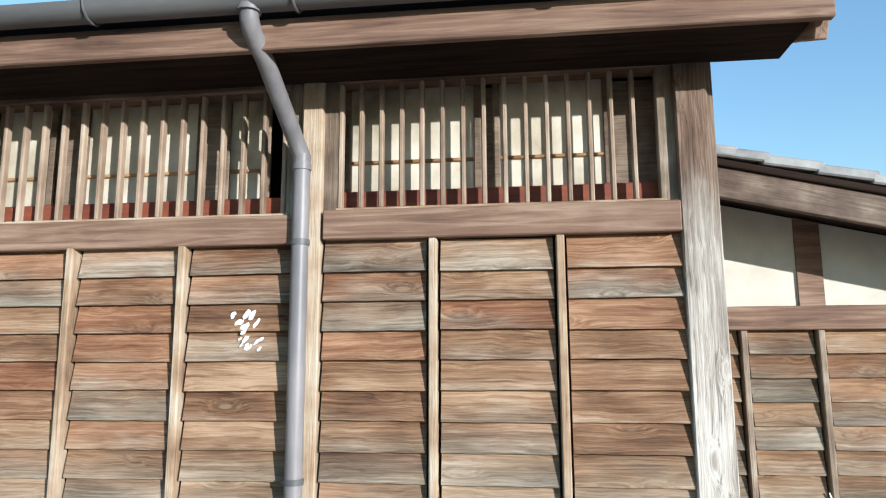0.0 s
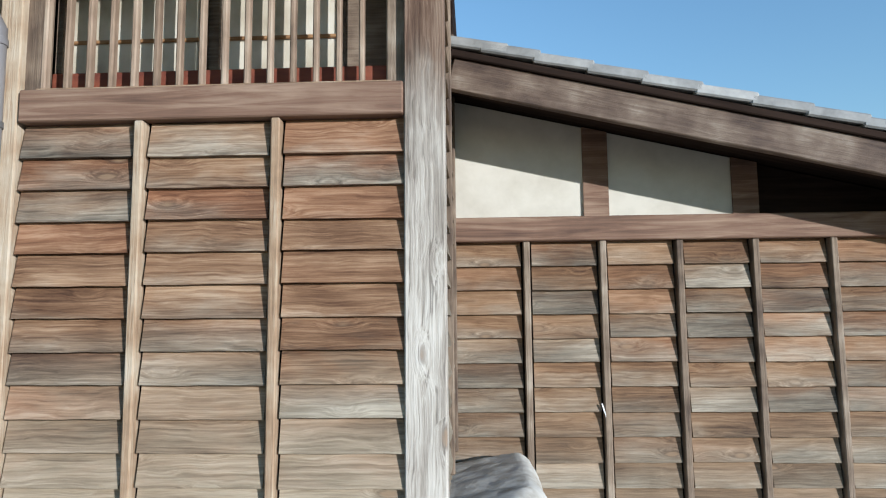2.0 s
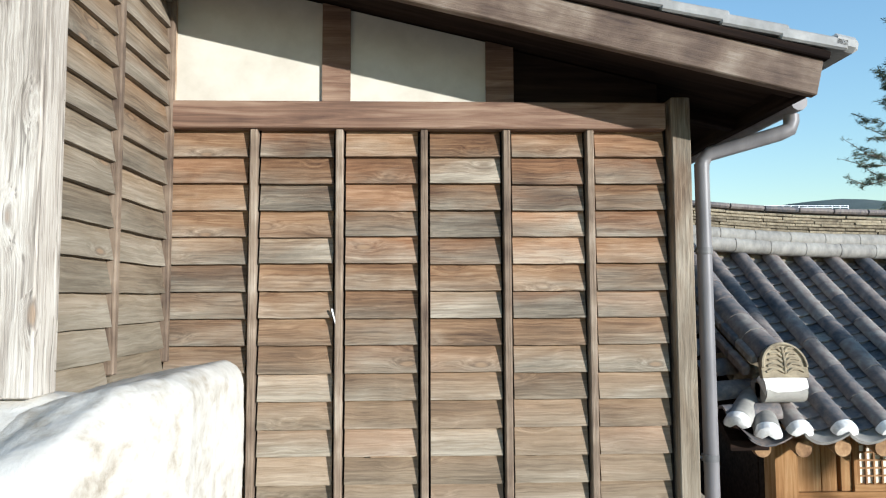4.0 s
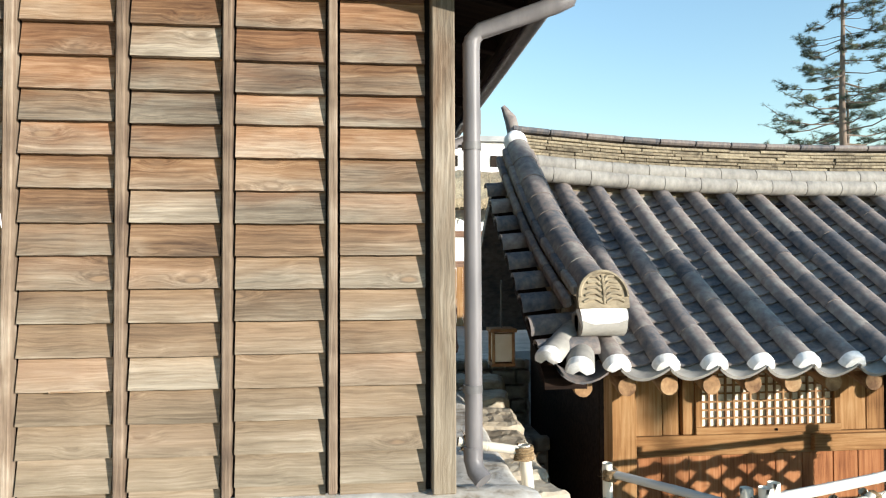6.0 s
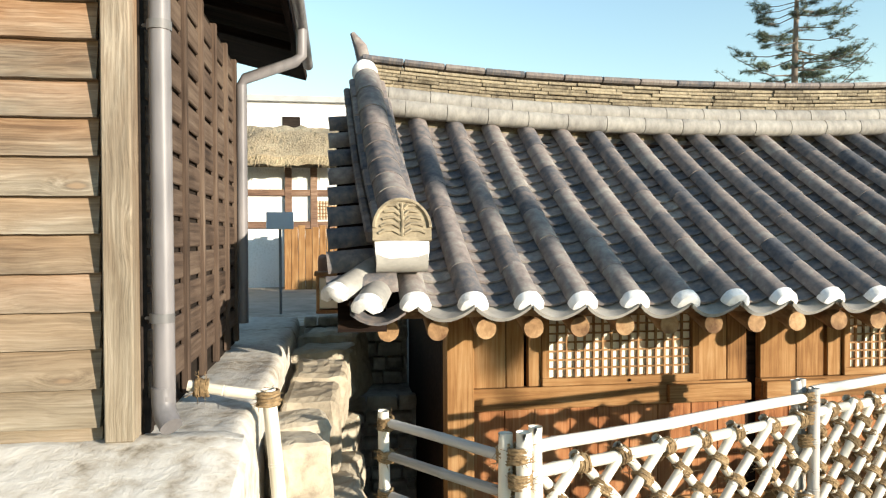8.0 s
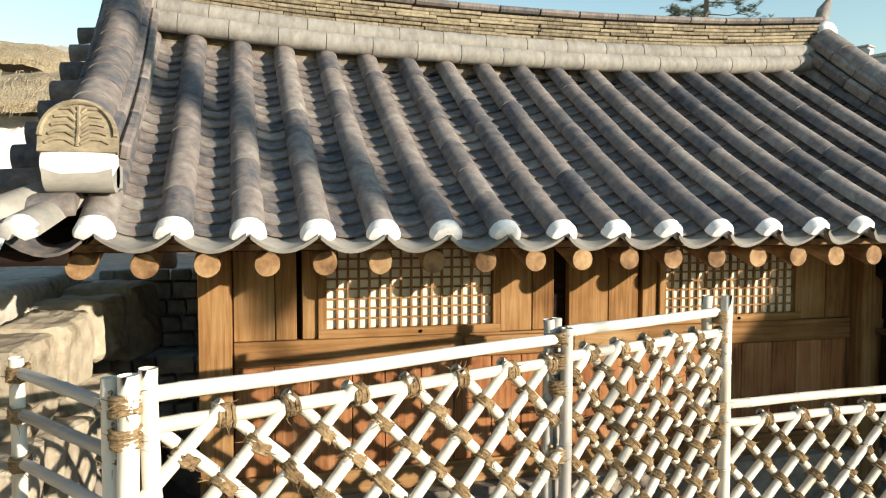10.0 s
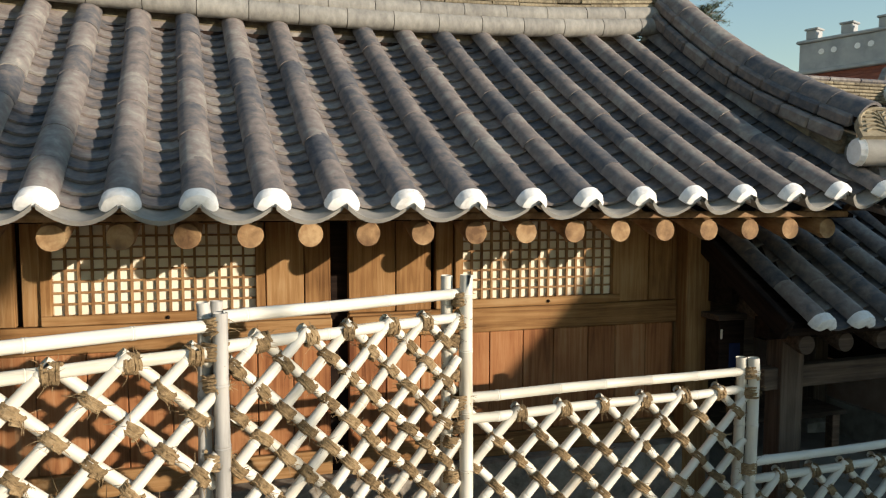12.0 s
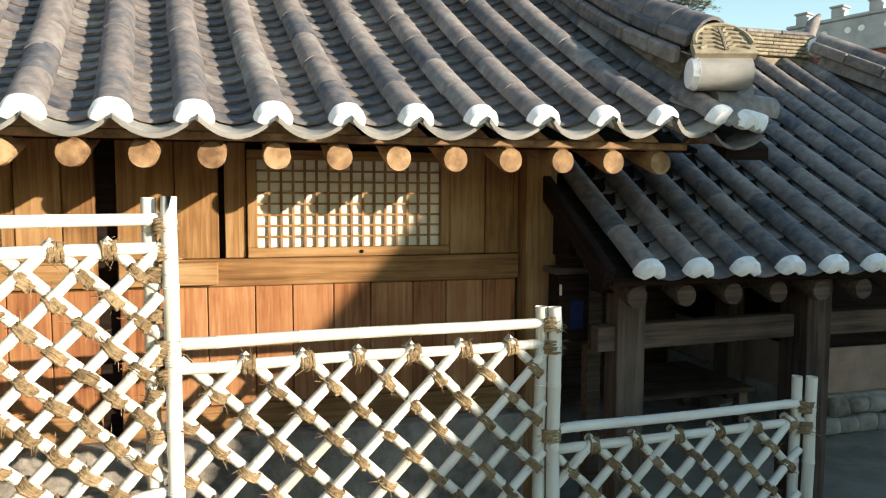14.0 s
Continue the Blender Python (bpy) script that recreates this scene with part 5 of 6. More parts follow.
def rope_mesh(r, width, turns, seed):
    """Coils of straw rope round the Z axis, with loose fibres."""
    bm = bmesh.new()
    rr = random.Random(seed)
    n = turns * 12
    pts = []
    for k in range(n + 1):
        a = k * math.tau / 12
        pts.append(((r + rr.uniform(-0.002, 0.003)) * math.cos(a), (r + rr.uniform(-0.002, 0.003)) * math.sin(a), -width / 2 + width * k / n + rr.uniform(-0.003, 0.003)))
    tube_bm(bm, pts, 0.0068, 5)
    for k in range(14):
        a, z = rr.uniform(0, math.tau), rr.uniform(-width / 2, width / 2)
        p = Vector((r * math.cos(a), r * math.sin(a), z))
        d = Vector((math.cos(a) + rr.uniform(-0.8, 0.8), math.sin(a) + rr.uniform(-0.8, 0.8), rr.uniform(-1, 1))).normalized()
        tube_bm(bm, [p, p + d * 0.02, p + d * rr.uniform(0.025, 0.05) + Vector((0, 0, rr.uniform(-0.01, 0.01)))], [0.0016, 0.0013, 0.0006], 3)
    bmesh.ops.recalc_face_normals(bm, faces=bm.faces)
    return mesh("rope_tie", bm, ROPE, True)


ROPES = [rope_mesh(0.031, 0.05, 5, s) for s in range(4)]
KNOTS = [rope_mesh(0.041, 0.06, 5, 20 + s) for s in range(3)]
CROSS = [rope_mesh(0.038, 0.036, 4, 40 + s) for s in range(4)]


def tie(meshes, p, axis, parent):
    z = Vector(axis).normalized()
    x = z.orthogonal().normalized()
    part("rope_tie", random.choice(meshes), parent, axes(x, z.cross(x), z, Vector(p)) @ pose(0, 0, 0, random.uniform(-8, 8), random.uniform(-8, 8), random.uniform(0, 360)))


def fence_post(fence, x, y, top, low, twin=(-0.07, 0.02, -0.01), r=0.031, material=None, third=None):
    material = material or BAMBOO
    cane("post", (x, y, low), (x + random.uniform(-0.01, 0.01), y, top), r, material, fence)
    cane("post", (x + twin[0], y + twin[1], low), (x + twin[0], y + twin[1], top + twin[2]), r * 0.93, material, fence)
    if third:
        cane("post", (x + third[0], y + third[1], low), (x + third[0], y + third[1], top + third[2]), r * 0.9, material, fence)


def fence_section(a, b, rail_z, mid_z, low_z, first, step, label, rail_mat, diag_mat):
    a, b = Vector((*a, 0)), Vector((*b, 0))
    d = (b - a).normalized()
    out = Vector((d.y, -d.x, 0))            # towards the path
    L = (b - a).length
    fence = thing("bamboo_fence", (a + b) / 2 + Vector((0, 0, low_z)), label, "fence", "bamboo fence sections")
    at = lambda u, z, o=0.0: a + d * u + out * o + Vector((0, 0, z))
    cane("rail", at(0.0, rail_z, 0.0), at(L, rail_z + 0.004, 0.0), 0.024, rail_mat, fence)
    cane("rail", at(0.0, mid_z, 0.004), at(L, mid_z + 0.004, 0.004), 0.023, rail_mat, fence)
    cane("rail", at(0.0, low_z + 0.05, 0.004), at(L, low_z + 0.05, 0.004), 0.022, diag_mat, fence)
    H = mid_z - (low_z + 0.03)
    slope = 0.98
    for sgn, off in ((1, 0.014), (-1, -0.014)):
        u0 = first - step * 12
        while u0 < L + H / slope:
            # a cane that meets the second rail at u0 and falls to one side
            ua, za = u0, mid_z + 0.028
            ub, zb = u0 - sgn * H / slope, low_z + 0.03
            if sgn < 0:
                ua, za = u0 - 0.018, mid_z + 0.036
            lo, hi = 0.02, L - 0.02
            pts = []
            for (p, zp, q, zq) in ((ua, za, ub, zb), (ub, zb, ua, za)):
                if p < lo:
                    k = (lo - p) / (q - p)
                    p, zp = lo, zp + (zq - zp) * k
                elif p > hi:
                    k = (hi - p) / (q - p)
                    p, zp = hi, zp + (zq - zp) * k
                pts.append((p, zp))
            (p, zp), (q, zq) = pts
            inside = max(min(ua, ub), lo) < min(max(ua, ub), hi) - 0.04
            if inside:
                j = random.uniform(-0.006, 0.006)
                cane("lattice_cane", at(q + j, zq, off), at(p + j, zp, off), 0.0215, diag_mat, fence)
            u0 += step
    u = first
    while u < L:
        if u > 0.03:
            tie(ROPES, at(u + random.uniform(-0.012, 0.012), mid_z, 0.004), d, fence)
        u += step
    dz = step * slope / 2
    row, z = 1, mid_z - dz
    while z > low_z + 0.08:
        u = first - step * 3 + (step / 2 if row % 2 else 0)
        while u < L - 0.03:
            if u > 0.03:
                tie(CROSS, at(u, z, 0.0), d + Vector((0, 0, 1.0)), fence)
            u += step
        row += 1
        z -= dz
    return fence, at


FENCE_LABEL = "pale bamboo fence, crossed canes roped together"
f1, at1 = fence_section((4.47, 3.93), (5.985, 4.463), -0.255, -0.345, -1.08, 0.24, 0.215, FENCE_LABEL + ", beside a triple post", BAMBOO, BAMBOO)
f2, at2 = fence_section((6.0, 4.468), (6.965, 4.807), -0.225, -0.327, -1.28, 0.13, 0.178, FENCE_LABEL, BAMBOO, BAMBOO)
f3, at3 = fence_section((6.985, 4.812), (8.51, 4.875), -0.683, -0.775, -1.55, 0.26, 0.217, FENCE_LABEL + ", a lower step", BAMBOO, BAMBOO)
f4, at4 = fence_section((8.53, 4.877), (9.90, 4.91), -1.16, -1.25, -1.85, 0.2, 0.217, "pale bamboo fence in shade, the lowest step", BAMBOO, BAMBOO)
fence_post(f1, 4.45, 3.915, -0.19, -1.25, twin=(-0.045, 0.05, -0.015), third=(0.058, 0.02, 0.012))
fence_post(f2, 5.99, 4.44, -0.205, -1.40, twin=(-0.055, 0.05, 0.03), third=(-0.01, 0.075, 0.03), material=BAMBOO_GREY, r=0.027)
fence_post(f3, 6.985, 4.785, -0.14, -1.70, twin=(-0.075, 0.045, -0.005), r=0.031)
fence_post(f4, 8.53, 4.85, -0.61, -1.90, twin=(-0.058, 0.03, 0.0), r=0.031)
fence_post(f4, 9.92, 4.89, -1.02, -2.15, twin=(-0.055, 0.03, 0.0), r=0.03)
for fence, x, y, zs in ((f1, 4.45, 3.93, (-0.27, -0.36, -0.9)), (f2, 5.975, 4.465, (-0.25, -0.34, -0.45, -0.72)), (f3, 6.965, 4.805, (-0.24, -0.35, -0.69, -0.79)),
                        (f4, 8.515, 4.865, (-0.69, -0.79, -1.17)), (f4, 9.90, 4.905, (-1.17, -1.27))):
    for z in zs:
        tie(KNOTS, (x, y, z), (0, 0, 1), fence)
for k in range(5):
    tie(ROPES, (6.925, 4.80, -0.42 - 0.15 * k), (0.2, 0.1, 1), f3)
# plain three-rail fence that runs back from the first post
f0 = thing("bamboo_rail_fence", (4.2, 4.2, -1.3), "greyed bamboo rail fence with three plain rails", "fence", "bamboo fence sections")
for k, z in enumerate((-0.29, -0.43, -0.60)):
    cane("rail", (4.45, 3.95, z - 0.01), (4.0, 4.5, z + 0.005), 0.021, BAMBOO_GREY, f0)
    tie(KNOTS if k == 0 else ROPES, (4.42, 3.98, z), (0, 0, 1), f0)
    tie(ROPES, (4.01, 4.49, z), (0, 0, 1), f0)
cane("post", (4.0, 4.5, -1.7), (4.0, 4.5, -0.24), 0.026, BAMBOO, f0)
# short rail and post by the ledge
f9 = thing("bamboo_barrier", (3.5, 4.3, -0.6), "short bamboo rail bound to a leaning post on the ledge", "fence")
cane("rail", (3.24, 4.30, -0.06), (3.56, 4.30, -0.115), 0.022, BAMBOO, f9)
cane("post", (3.60, 4.29, -0.75), (3.54, 4.30, -0.085), 0.030, BAMBOO, f9)
tie(KNOTS, (3.54, 4.30, -0.12), (0, 0, 1), f9)
tie(ROPES, (3.29, 4.30, -0.07), (1, 0, 0), f9)


# ================= stones and the passage =================
def boulder(x, y, z, sx, sy, sz, seed, name="stone", label="rough sunlit field stone beside the ledge"):
    bm = lump(name, -sx / 2, sx / 2, -sy / 2, sy / 2, -sz / 2, sz / 2, seed * 3.7, min(sx, sy, sz) * 0.10, "", min(sx, sy, sz) * 0.16, 7)
    ob = new(name, mesh(name, bm, LEDGESTONE))
    ob.matrix_basis = pose(x, y, z, 0, 0, (seed * 37) % 40 - 20)
    return tagged(ob, label, "stone", "stones by the ledge")


for k, (x, y, z, sx, sy, sz) in enumerate((
        (3.64, 4.45, -0.47, 0.24, 0.26, 0.30), (3.66, 4.55, -0.78, 0.30, 0.34, 0.32), (3.62, 4.85, -0.52, 0.26, 0.30, 0.36), (3.72, 5.0, -0.95, 0.4, 0.5, 0.45),
        (3.61, 4.2, -0.85, 0.26, 0.30, 0.40), (3.66, 4.35, -1.15, 0.34, 0.40, 0.36), (3.66, 5.4, -0.55, 0.3, 0.5, 0.45), (3.7, 5.9, -0.5, 0.34, 0.5, 0.4),
        (3.74, 5.55, -1.0, 0.4, 0.5, 0.45), (3.72, 6.5, -0.45, 0.4, 0.5, 0.4), (3.78, 7.1, -0.5, 0.5, 0.5, 0.5), (3.72, 6.2, -0.95, 0.42, 0.5, 0.5))):
    boulder(x, y, z, sx, sy, sz, k + 1)
# stepped stone terrace at the back of the passage
terrace = thing("stone_terrace", (3.9, 8.0, -1.2), "shaded terrace of coursed rough stones behind the passage", "terrace")
solid("core", 2.4, 4.46, 8.02, 9.2, -2.05, -0.30, STONE, terrace)
solid("core", 3.55, 4.46, 7.3, 8.0, -2.05, -0.86, STONE, terrace)
rs = random.Random(5)
for x_lo, x_hi, y, z_lo, z_hi in ((3.5, 4.46, 8.0, -0.86, -0.26), (3.6, 4.46, 7.28, -1.6, -0.84)):
    z = z_lo
    while z < z_hi - 0.04:
        h = rs.uniform(0.10, 0.15)
        x = x_lo
        while x < x_hi - 0.05:
            w = min(rs.uniform(0.12, 0.26), x_hi - x)
            bm = lump("block", -w / 2 + 0.006, w / 2 - 0.006, -0.07, 0.05, -h / 2 + 0.006, h / 2 - 0.006, rs.uniform(0, 99), 0.012, "", 0.02, 3)
            part("block", mesh("block", bm, STONE), terrace, pose(x + w / 2, y, z + h / 2))
            x += w
        z += h
red = thing("red_stone_pillar", (3.74, 9.4, -0.3), "reddish brown standing stone by the terrace", "stone")
bm = lump("pillar", -0.16, 0.16, -0.13, 0.13, -0.32, 0.30, 4, 0.03, "", 0.06, 6)
part("pillar", mesh("pillar", bm, REDSTONE, True), red, pose(3.76, 9.4, 0.0))
sign = thing("notice_board", (3.2, 9.0, -0.3), "small white notice board on a thin post", "sign")
solid("board", 3.08, 3.36, 8.99, 9.01, 0.60, 0.78, SIGN, sign)
tube("post", [(3.22, 9.02, -0.4), (3.22, 9.02, 0.6)], 0.015, PIPE, sign, 8)
# wooden lantern hung under the verge of the tiled house
lamp = thing("wooden_lantern", (3.76, 5.9, 0.06), "small square wooden lantern hanging under the verge", "lantern")
for sx in (-1, 1):
    for sy in (-1, 1):
        solid("stile", 3.76 + sx * 0.068 - 0.01, 3.76 + sx * 0.068 + 0.01, 5.9 + sy * 0.068 - 0.01, 5.9 + sy * 0.068 + 0.01, 0.06, 0.27, LATTICE, lamp)
solid("cap", 3.67, 3.85, 5.81, 5.99, 0.27, 0.295, LATTICE, lamp)
solid("base", 3.68, 3.84, 5.82, 5.98, 0.04, 0.062, LATTICE, lamp)
solid("pane", 3.698, 3.822, 5.838, 5.962, 0.07, 0.26, PAPER, lamp)
tube("hanger", [(3.76, 5.9, 0.295), (3.76, 5.9, 0.62)], 0.006, COPPERGUTTER, lamp, 6)

# dry weeds at the foot of the ledge
def weeds(name, x, y, z, w, n, seed, label):
    rr = random.Random(seed)
    bm = bmesh.new()
    for k in range(n):
        p = Vector((x + rr.gauss(0, w), y + rr.gauss(0, w), z))
        d = Vector((rr.uniform(-0.4, 0.4), rr.uniform(-0.4, 0.4), 1)).normalized()
        h = rr.uniform(0.08, 0.32)
        tube_bm(bm, [p, p + d * h * 0.6, p + d * h + Vector((rr.uniform(-0.05, 0.05), rr.uniform(-0.05, 0.05), -0.02))], [0.0028, 0.002, 0.0008], 3)
    ob = new(name, mesh(name, bm, DRYGRASS))
    tagged(ob, label, "grass", kind="stuff")


weeds("dry_weeds", 3.72, 4.05, -1.05, 0.12, 160, 3, "dry yellow weeds below the ledge")
weeds("dry_weeds", 5.2, 4.45, -1.35, 0.35, 260, 4, "dry yellow weeds behind the fence")

# ================= thatched house in the distance =================
farm = thing("thatched_house", (3.4, 14, -0.35), "small white plastered house with a straw thatch roof", "house")
solid("wall", 0.2, 6.2, 14.0, 16.5, -0.4, 1.75, LIME, farm)
for x in (2.98, 3.42, 4.2):
    solid("post", x - 0.06, x + 0.06, 13.94, 13.998, -0.4, 1.75, BEAM, farm)
solid("lintel", 2.0, 6.2, 13.95, 13.998, 1.25, 1.36, BEAM, farm)
solid("lintel", 2.0, 6.2, 13.95, 13.998, 0.68, 0.80, BEAM, farm)
solid("window_paper", 3.42, 3.84, 13.975, 13.998, 0.84, 1.17, PAPER, farm)
for k in range(9):
    solid("window_bar", 3.42 + 0.051 * k, 3.434 + 0.051 * k, 13.955, 13.974, 0.84, 1.17, LATTICE, farm, bevel=0)
for k in range(5):
    solid("window_bar", 3.42, 3.84, 13.957, 13.972, 0.88 + 0.06 * k, 0.893 + 0.06 * k, LATTICE, farm, bevel=0)
for k in range(18):
    solid("fence_board", 2.95 + 0.115 * k, 3.06 + 0.115 * k, 13.3, 13.33, -0.35, 0.66 + 0.03 * ((k * 7) % 3), HANOK, farm)


def thatch_roof(cx, cy, half_x, half_y, top, parent, seed):
    """A domed straw roof with a shaggy cut edge along its front."""
    bm = bmesh.new()
    bmesh.ops.create_grid(bm, x_segments=56, y_segments=24, size=1.0)
    for v in bm.verts:
        u, w = v.co.x, v.co.y
        x, y = cx + u * half_x, cy + w * half_y
        z = top - 0.72 * abs(w) ** 2.0 - 0.5 * abs(u) ** 6 + 0.07 * noise.noise((x * 3, y * 3, seed)) + 0.05 * noise.noise((x * 9, y * 4, seed + 3))
        v.co = (x, y, z)
    r = bmesh.ops.extrude_face_region(bm, geom=list(bm.faces))
    bmesh.ops.translate(bm, verts=[v for v in r["geom"] if isinstance(v, bmesh.types.BMVert)], vec=(0, 0, -0.16))
    bmesh.ops.recalc_face_normals(bm, faces=bm.faces)
    thatch = part("thatch_roof", mesh("thatch_roof", bm, THATCH, True), parent, None, "shaggy straw thatch")
    bm = bmesh.new()
    rr = random.Random(seed)
    for k in range(int(half_x * 260)):
        w = rr.uniform(-1.02, -0.3) if k % 3 else -1.0 + rr.uniform(-0.02, 0.02)
        p = Vector((cx + half_x * rr.uniform(-0.97, 0.97), cy + half_y * w, top - 0.72 * w * w + (0.02 if w > -0.97 else rr.uniform(-0.15, 0.0))))
        tube_bm(bm, [p, p + Vector((rr.uniform(-0.06, 0.06), -rr.uniform(0.05, 0.14), -rr.uniform(0.02, 0.14)))], [0.007, 0.002], 3)
    part("straw_fringe", mesh("straw_fringe", bm, THATCH), thatch)


thatch_roof(3.3, 15.25, 3.6, 1.9, 2.62, farm, 9)
upper_farm = thing("thatched_house", (-1.6, 21, -0.35), "larger white plastered house with straw thatch, further up the slope", "house")
solid("wall", -4.6, 0.2, 20.6, 24.0, -0.4, 3.6, LIME, upper_farm)
for x in (-3.2, -1.6, -0.1):
    solid("post", x - 0.08, x + 0.08, 20.54, 20.598, -0.4, 3.4, BEAM, upper_farm)
thatch_roof(-2.4, 22.2, 2.7, 2.4, 4.55, upper_farm, 12)
shed = thing("flat_roofed_building", (5, 26, 0), "pale flat-roofed building beyond the thatch", "building")
solid("wall", -7.0, 9.0, 26, 32, -1, 5.2, LIME, shed)
solid("roof", -7.2, 9.2, 25.8, 32.2, 5.204, 5.4, GREYSTONE, shed)
for k in range(4):
    solid("window", 2.0 + 1.8 * k, 2.6 + 1.8 * k, 25.96, 25.998, 4.3, 4.7, BLACK, shed)


# ================= brick building behind the wing =================
brick = thing("brick_building", (29, 22, -1), "red brick building with a grey stone battlement parapet", "building")
A, Bp = Vector((27.7, 25.0, 0)), Vector((31.2, 16.0, 0))
ang = math.degrees(math.atan2(Bp.y - A.y, Bp.x - A.x))
base = Matrix.Translation(A) @ pose(0, 0, 0, 0, 0, ang)
L = (Bp - A).length
part("wall", box_mesh("wall", L, 5.0, 6.2, BRICK), brick, base @ pose(L / 2, 2.5, 2.1), "red brick wall")
part("parapet", box_mesh("parapet", L + 0.3, 0.5, 1.15, GREYSTONE, 0.03), brick, base @ pose(L / 2, 0.1, 5.78), "grey stone parapet with round holes")
part("cornice", box_mesh("cornice", L + 0.5, 0.7, 0.16, GREYSTONE, 0.03), brick, base @ pose(L / 2, 0.1, 5.22))
part("coping", box_mesh("coping", L + 0.5, 0.66, 0.12, GREYSTONE, 0.03), brick, base @ pose(L / 2, 0.1, 6.42))
for k in range(8):
    part("merlon", box_mesh("merlon", 0.42, 0.5, 0.36, GREYSTONE, 0.03), brick, base @ pose(0.3 + 1.3 * k, 0.1, 6.66))
    part("merlon_cap", box_mesh("merlon_cap", 0.52, 0.6, 0.08, GREYSTONE, 0.02), brick, base @ pose(0.3 + 1.3 * k, 0.1, 6.88))
    for j in (0.42, 0.88):
        bm = bmesh.new()
        bmesh.ops.create_cone(bm, cap_ends=True, segments=16, radius1=0.11, radius2=0.11, depth=0.05)
        part("round_hole", mesh("round_hole", bm, LIME), brick, base @ pose(0.3 + 1.3 * k + j, -0.16, 5.95, 90, 0, 0))
# brick courses standing proud of the wall
for k in range(20):
    part("brick_course", box_mesh("brick_course", L, 0.02, 0.10, BRICK, 0.004), brick, base @ pose(L / 2, -0.012, 2.7 + 0.125 * k))


# ================= pines =================
def pine(x, y, z0, height, trunk_r, seed, label, spread=4.4):
    rr = random.Random(seed)
    tree = thing("pine_tree", (x, y, z0), label, "tree", "pines")
    bm = bmesh.new()
    pts = [Vector((x + 0.12 * math.sin(k * 0.9), y + 0.1 * math.cos(k * 0.7), z0 + height * k / 10)) for k in range(11)]
    tube_bm(bm, pts, [trunk_r * (1 - 0.08 * k) for k in range(11)], 10)
    limbs = []
    z = z0 + height * 0.42
    while z < z0 + height * 0.98:
        f = (z - z0) / height
        for _ in range(3):
            a = rr.uniform(0, math.tau)
            ln = spread * (1.12 - f) * rr.uniform(0.7, 1.2) + 0.5
            s = Vector((x, y, z + rr.uniform(-0.2, 0.2)))
            d = Vector((math.cos(a), math.sin(a), rr.uniform(-0.25, 0.10)))
            q = [s, s + d * ln * 0.4 + Vector((0, 0, -0.03 * ln)), s + d * ln * 0.75 + Vector((rr.uniform(-0.3, 0.3), rr.uniform(-0.3, 0.3), 0.02 * ln)), s + d * ln + Vector((0, 0, 0.22 * ln))]
            tube_bm(bm, q, [0.06 * (1.2 - f), 0.042 * (1.2 - f), 0.026 * (1.2 - f), 0.01], 5)
            limbs.append(q)
            for side in (-1, 1):
                for u in (0.35, 0.55, 0.8):
                    i = 1 if u < 0.7 else 2
                    p = q[i].lerp(q[i + 1], (u * 1.3) % 1.0)
                    e = p + (Vector((-d.y, d.x, 0)) * side + d * 0.6).normalized() * ln * rr.uniform(0.16, 0.32) + Vector((0, 0, rr.uniform(-0.05, 0.2)))
                    tube_bm(bm, [p, p.lerp(e, 0.5) + Vector((0, 0, 0.04)), e], [0.02, 0.014, 0.006], 4)
                    limbs.append([p, p, p.lerp(e, 0.5), e])
        z += rr.uniform(0.32, 0.55)
    part("trunk", mesh("trunk", bm, BARK, True), tree, None, "brown bark trunk and bare limbs")
    verts, faces = [], []
    for q in limbs:
        n = 14 if (q[3] - q[0]).length > 1.4 else 10
        for k in range(n):
            u = rr.uniform(0.45, 1.02)
            c = q[2].lerp(q[3], (u - 0.45) / 0.55) + Vector((rr.gauss(0, 0.06), rr.gauss(0, 0.06), rr.gauss(0.03, 0.05)))
            for _ in range(11):
                d = Vector((rr.gauss(0, 1), rr.gauss(0, 1), rr.gauss(0.35, 0.8))).normalized()
                w = d.orthogonal().normalized() * 0.012
                ln = rr.uniform(0.12, 0.24)
                i = len(verts)
                verts += [c - w, c + w, c + d * ln]
                faces.append((i, i + 1, i + 2))
    me = bpy.data.meshes.new("needles")
    me.from_pydata(verts, [], faces)
    me.materials.append(NEEDLE)
    part("crown", me, tree, None, "sparse green needle tufts")


pine(24.3, 30.0, -1.2, 15.5, 0.25, 4, "tall old pine with sparse layered branches")
pine(30.5, 38.0, -1.2, 12.0, 0.24, 8, "pine with sparse crown beyond the tiled roof", 3.4)

# far white railing on a bank beyond the tiled roof
railing = thing("railing", (86, 150, 19.6), "white railing along the top of a distant bank", "railing")
solid("bank", 70, 104, 149.5, 160, -8, 20.0, NEEDLE, railing, "dark overgrown bank")
for z in (20.45, 20.85):
    beam("rail", (76.5, 150, z), (97, 150, z), 0.12, 0.12, SIGN, railing)
for k in range(12):
    beam("post", (76.6 + 1.85 * k, 150, 19.9), (76.6 + 1.85 * k, 150, 20.95), 0.14, 0.14, SIGN, railing)

# low hills on the horizon
bm = bmesh.new()
prev = None
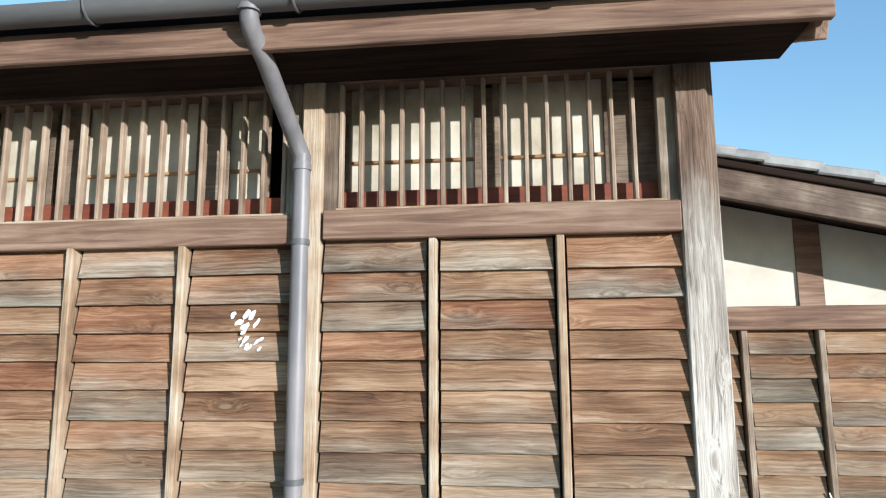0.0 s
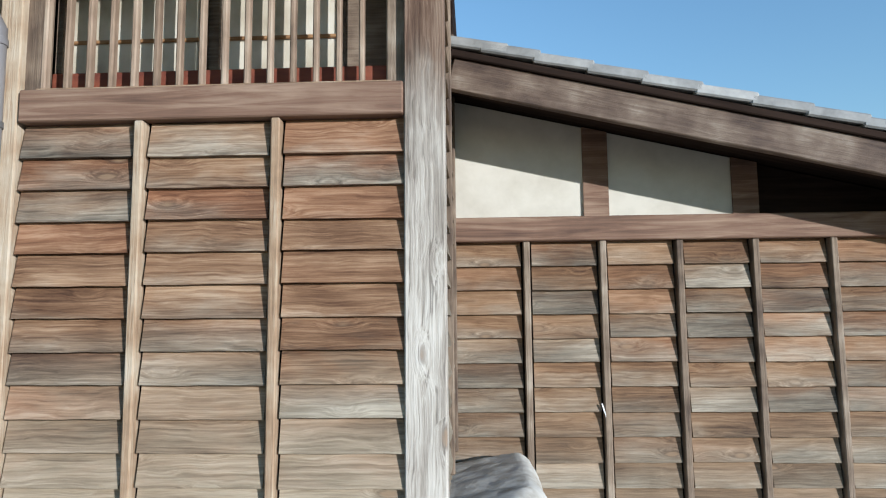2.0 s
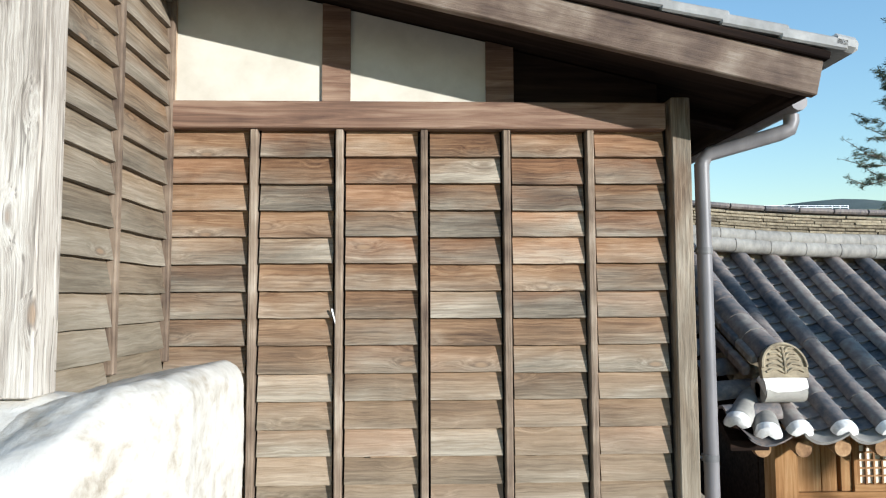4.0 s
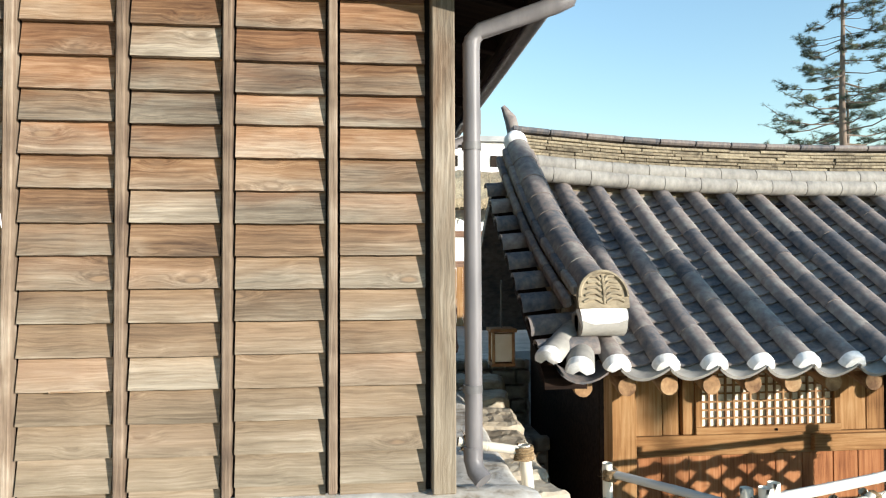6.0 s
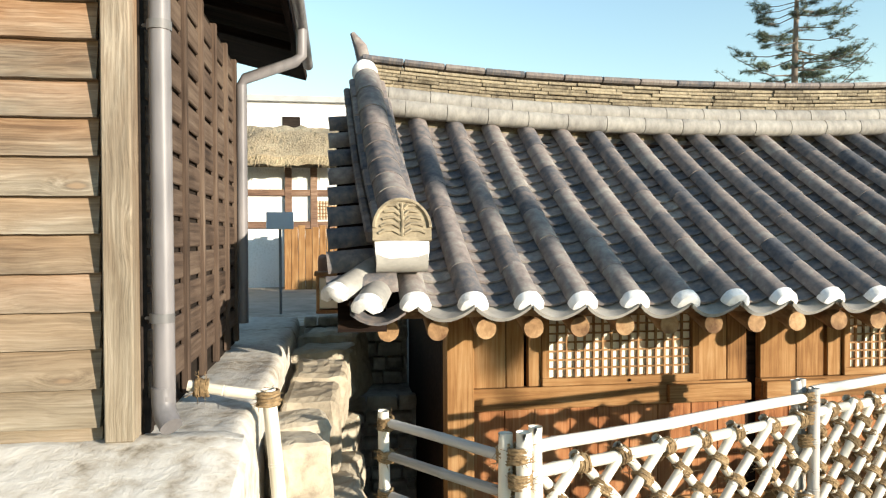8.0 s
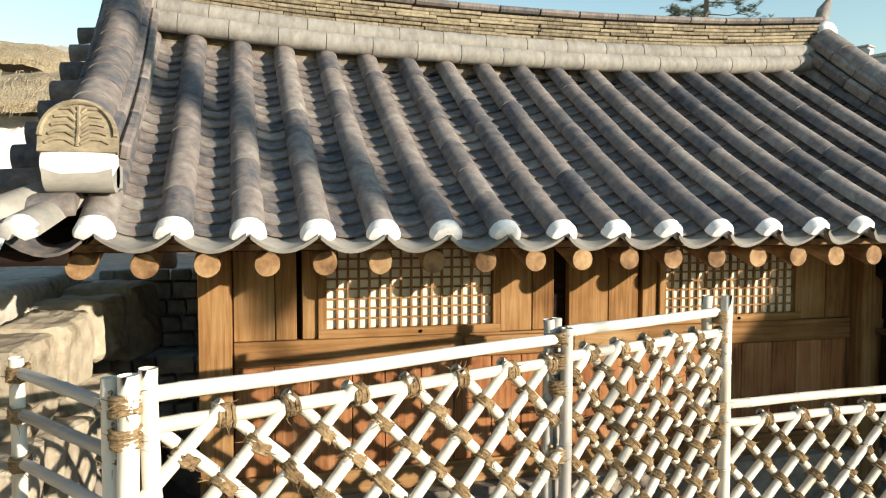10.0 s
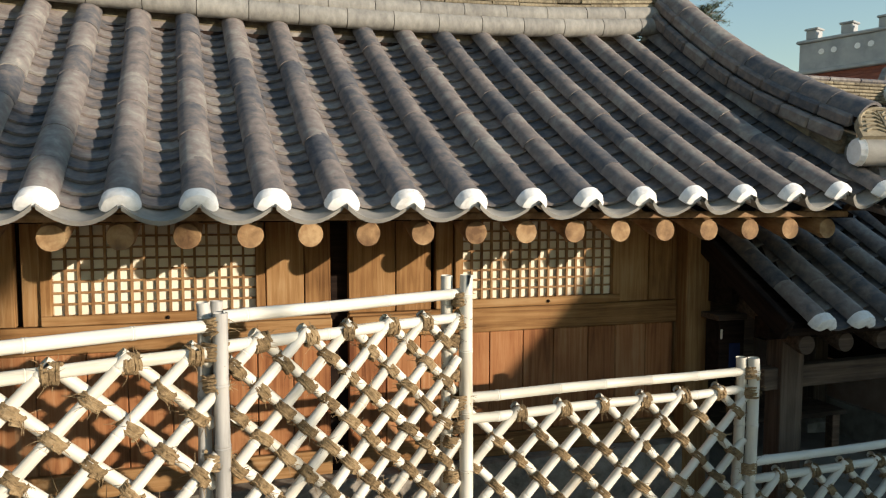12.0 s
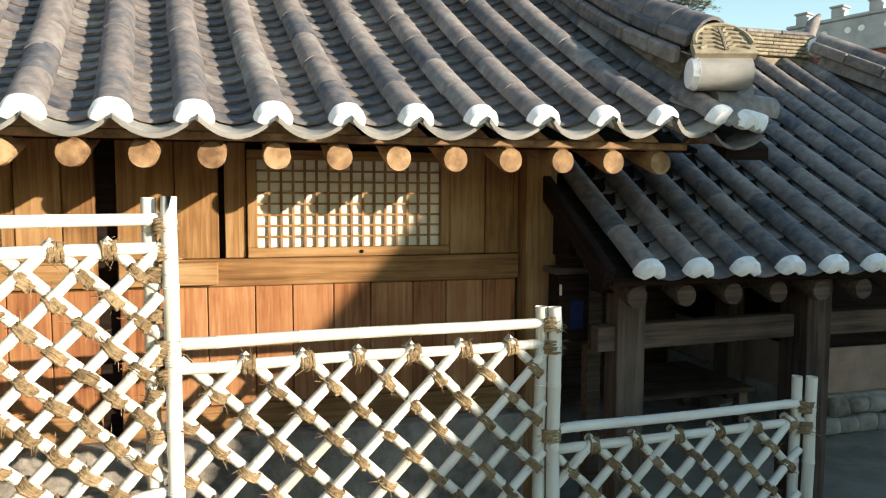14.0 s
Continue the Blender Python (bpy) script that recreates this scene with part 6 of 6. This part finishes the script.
for k in range(121):
    a = radians(-40 + k * 1.6)
    r0, r1 = 900, 1150
    h = 60 + 50 * math.exp(-((k * 1.6 - 40 - 30) / 14) ** 2) * 1.6 + 18 * noise.noise((k * 0.16, 0, 0)) + 7 * noise.noise((k * 0.7, 5, 0))
    s = [bm.verts.new((r0 * math.sin(a), r0 * math.cos(a), -6)), bm.verts.new(((r0 + 120) * math.sin(a), (r0 + 120) * math.cos(a), h * 0.7)), bm.verts.new((r1 * math.sin(a), r1 * math.cos(a), h))]
    if prev:
        for i in range(2):
            bm.faces.new((prev[i], s[i], s[i + 1], prev[i + 1]))
    prev = s
tagged(new("backdrop", mesh("backdrop", bm, HILL, True)), "low wooded hills on the horizon", "hills", kind="structure")

# plain gable-shaped wall added unseen east of the path to shade the wing
bm = bmesh.new()
f = bm.faces.new([bm.verts.new(p) for p in ((13.0, 0, -2.4), (19.5, 0, -2.4), (19.5, 0, 2.6), (15.3, 0, 2.6), (13.33, 0, 0.42), (13.0, 0, 0.06))])
r = bmesh.ops.extrude_face_region(bm, geom=[f])
bmesh.ops.translate(bm, verts=[v for v in r["geom"] if isinstance(v, bmesh.types.BMVert)], vec=(0, -0.25, 0))
bmesh.ops.recalc_face_normals(bm, faces=bm.faces)
# white so that it bounces skylight towards the lowest fence
tagged(new("wall_east", mesh("wall_east", bm, LIME)), "unseen plain white wall added east of the path to shade the wing", "wall", kind="structure")

# plain low wall added unseen on the far side of the path, behind the walker
bm = bmesh.new()
# top steps down eastwards so that sun reaches and bounces off the ground
f = bm.faces.new([bm.verts.new(p) for p in ((-14, -3.2, -0.5), (13, -3.2, -3.0), (13, -3.2, -1.0), (9.0, -3.2, -0.7), (5.0, -3.2, -0.1), (1.0, -3.2, 1.1), (-14, -3.2, 2.2))])
r = bmesh.ops.extrude_face_region(bm, geom=[f])
bmesh.ops.translate(bm, verts=[v for v in r["geom"] if isinstance(v, bmesh.types.BMVert)], vec=(0, -0.3, 0))
bmesh.ops.recalc_face_normals(bm, faces=bm.faces)
tagged(new("wall_south", mesh("wall_south", bm, STONE)), "unseen plain low stone wall added along the path", "wall", kind="structure")


# slender tree added unseen behind the path wall to cast a shadow across the tiled roof
def shadow_tree(base, top, crown_from, seed):
    rr = random.Random(seed)
    base, top = Vector(base), Vector(top)
    tree = thing("shadow_tree", base, "unseen slender tree added to cast the shadow band on the tiled roof", "tree")
    line = [base.lerp(top, k / 12) + Vector((0.02 * math.sin(k * 1.7), 0.02 * math.cos(k * 1.3), 0)) for k in range(13)]
    bm = bmesh.new()
    tube_bm(bm, line, [0.045 - 0.0025 * k for k in range(13)], 10)
    part("trunk", mesh("trunk", bm, BARK, True), tree, None, "thin brown trunk")
    # twigs only high up, so the shadow band misses the fence
    bm = bmesh.new()
    for k in range(760):
        f = rr.uniform(crown_from, 1.0)
        p = base.lerp(top, f)
        a = rr.uniform(0, math.tau)
        ln = rr.uniform(0.14, 0.34)
        d = Vector((math.cos(a), math.sin(a), rr.uniform(0.5, 1.6))).normalized()
        tube_bm(bm, [p, p + d * ln * 0.6, p + d * ln + Vector((0, 0, 0.04))], [0.012, 0.012, 0.005], 4)
    part("crown", mesh("crown", bm, NEEDLE), tree, None, "narrow upright crown of short twigs")


shadow_tree((15.4, -3.75, -2.5), (13.55, -3.75, 6.4), 0.525, 6)
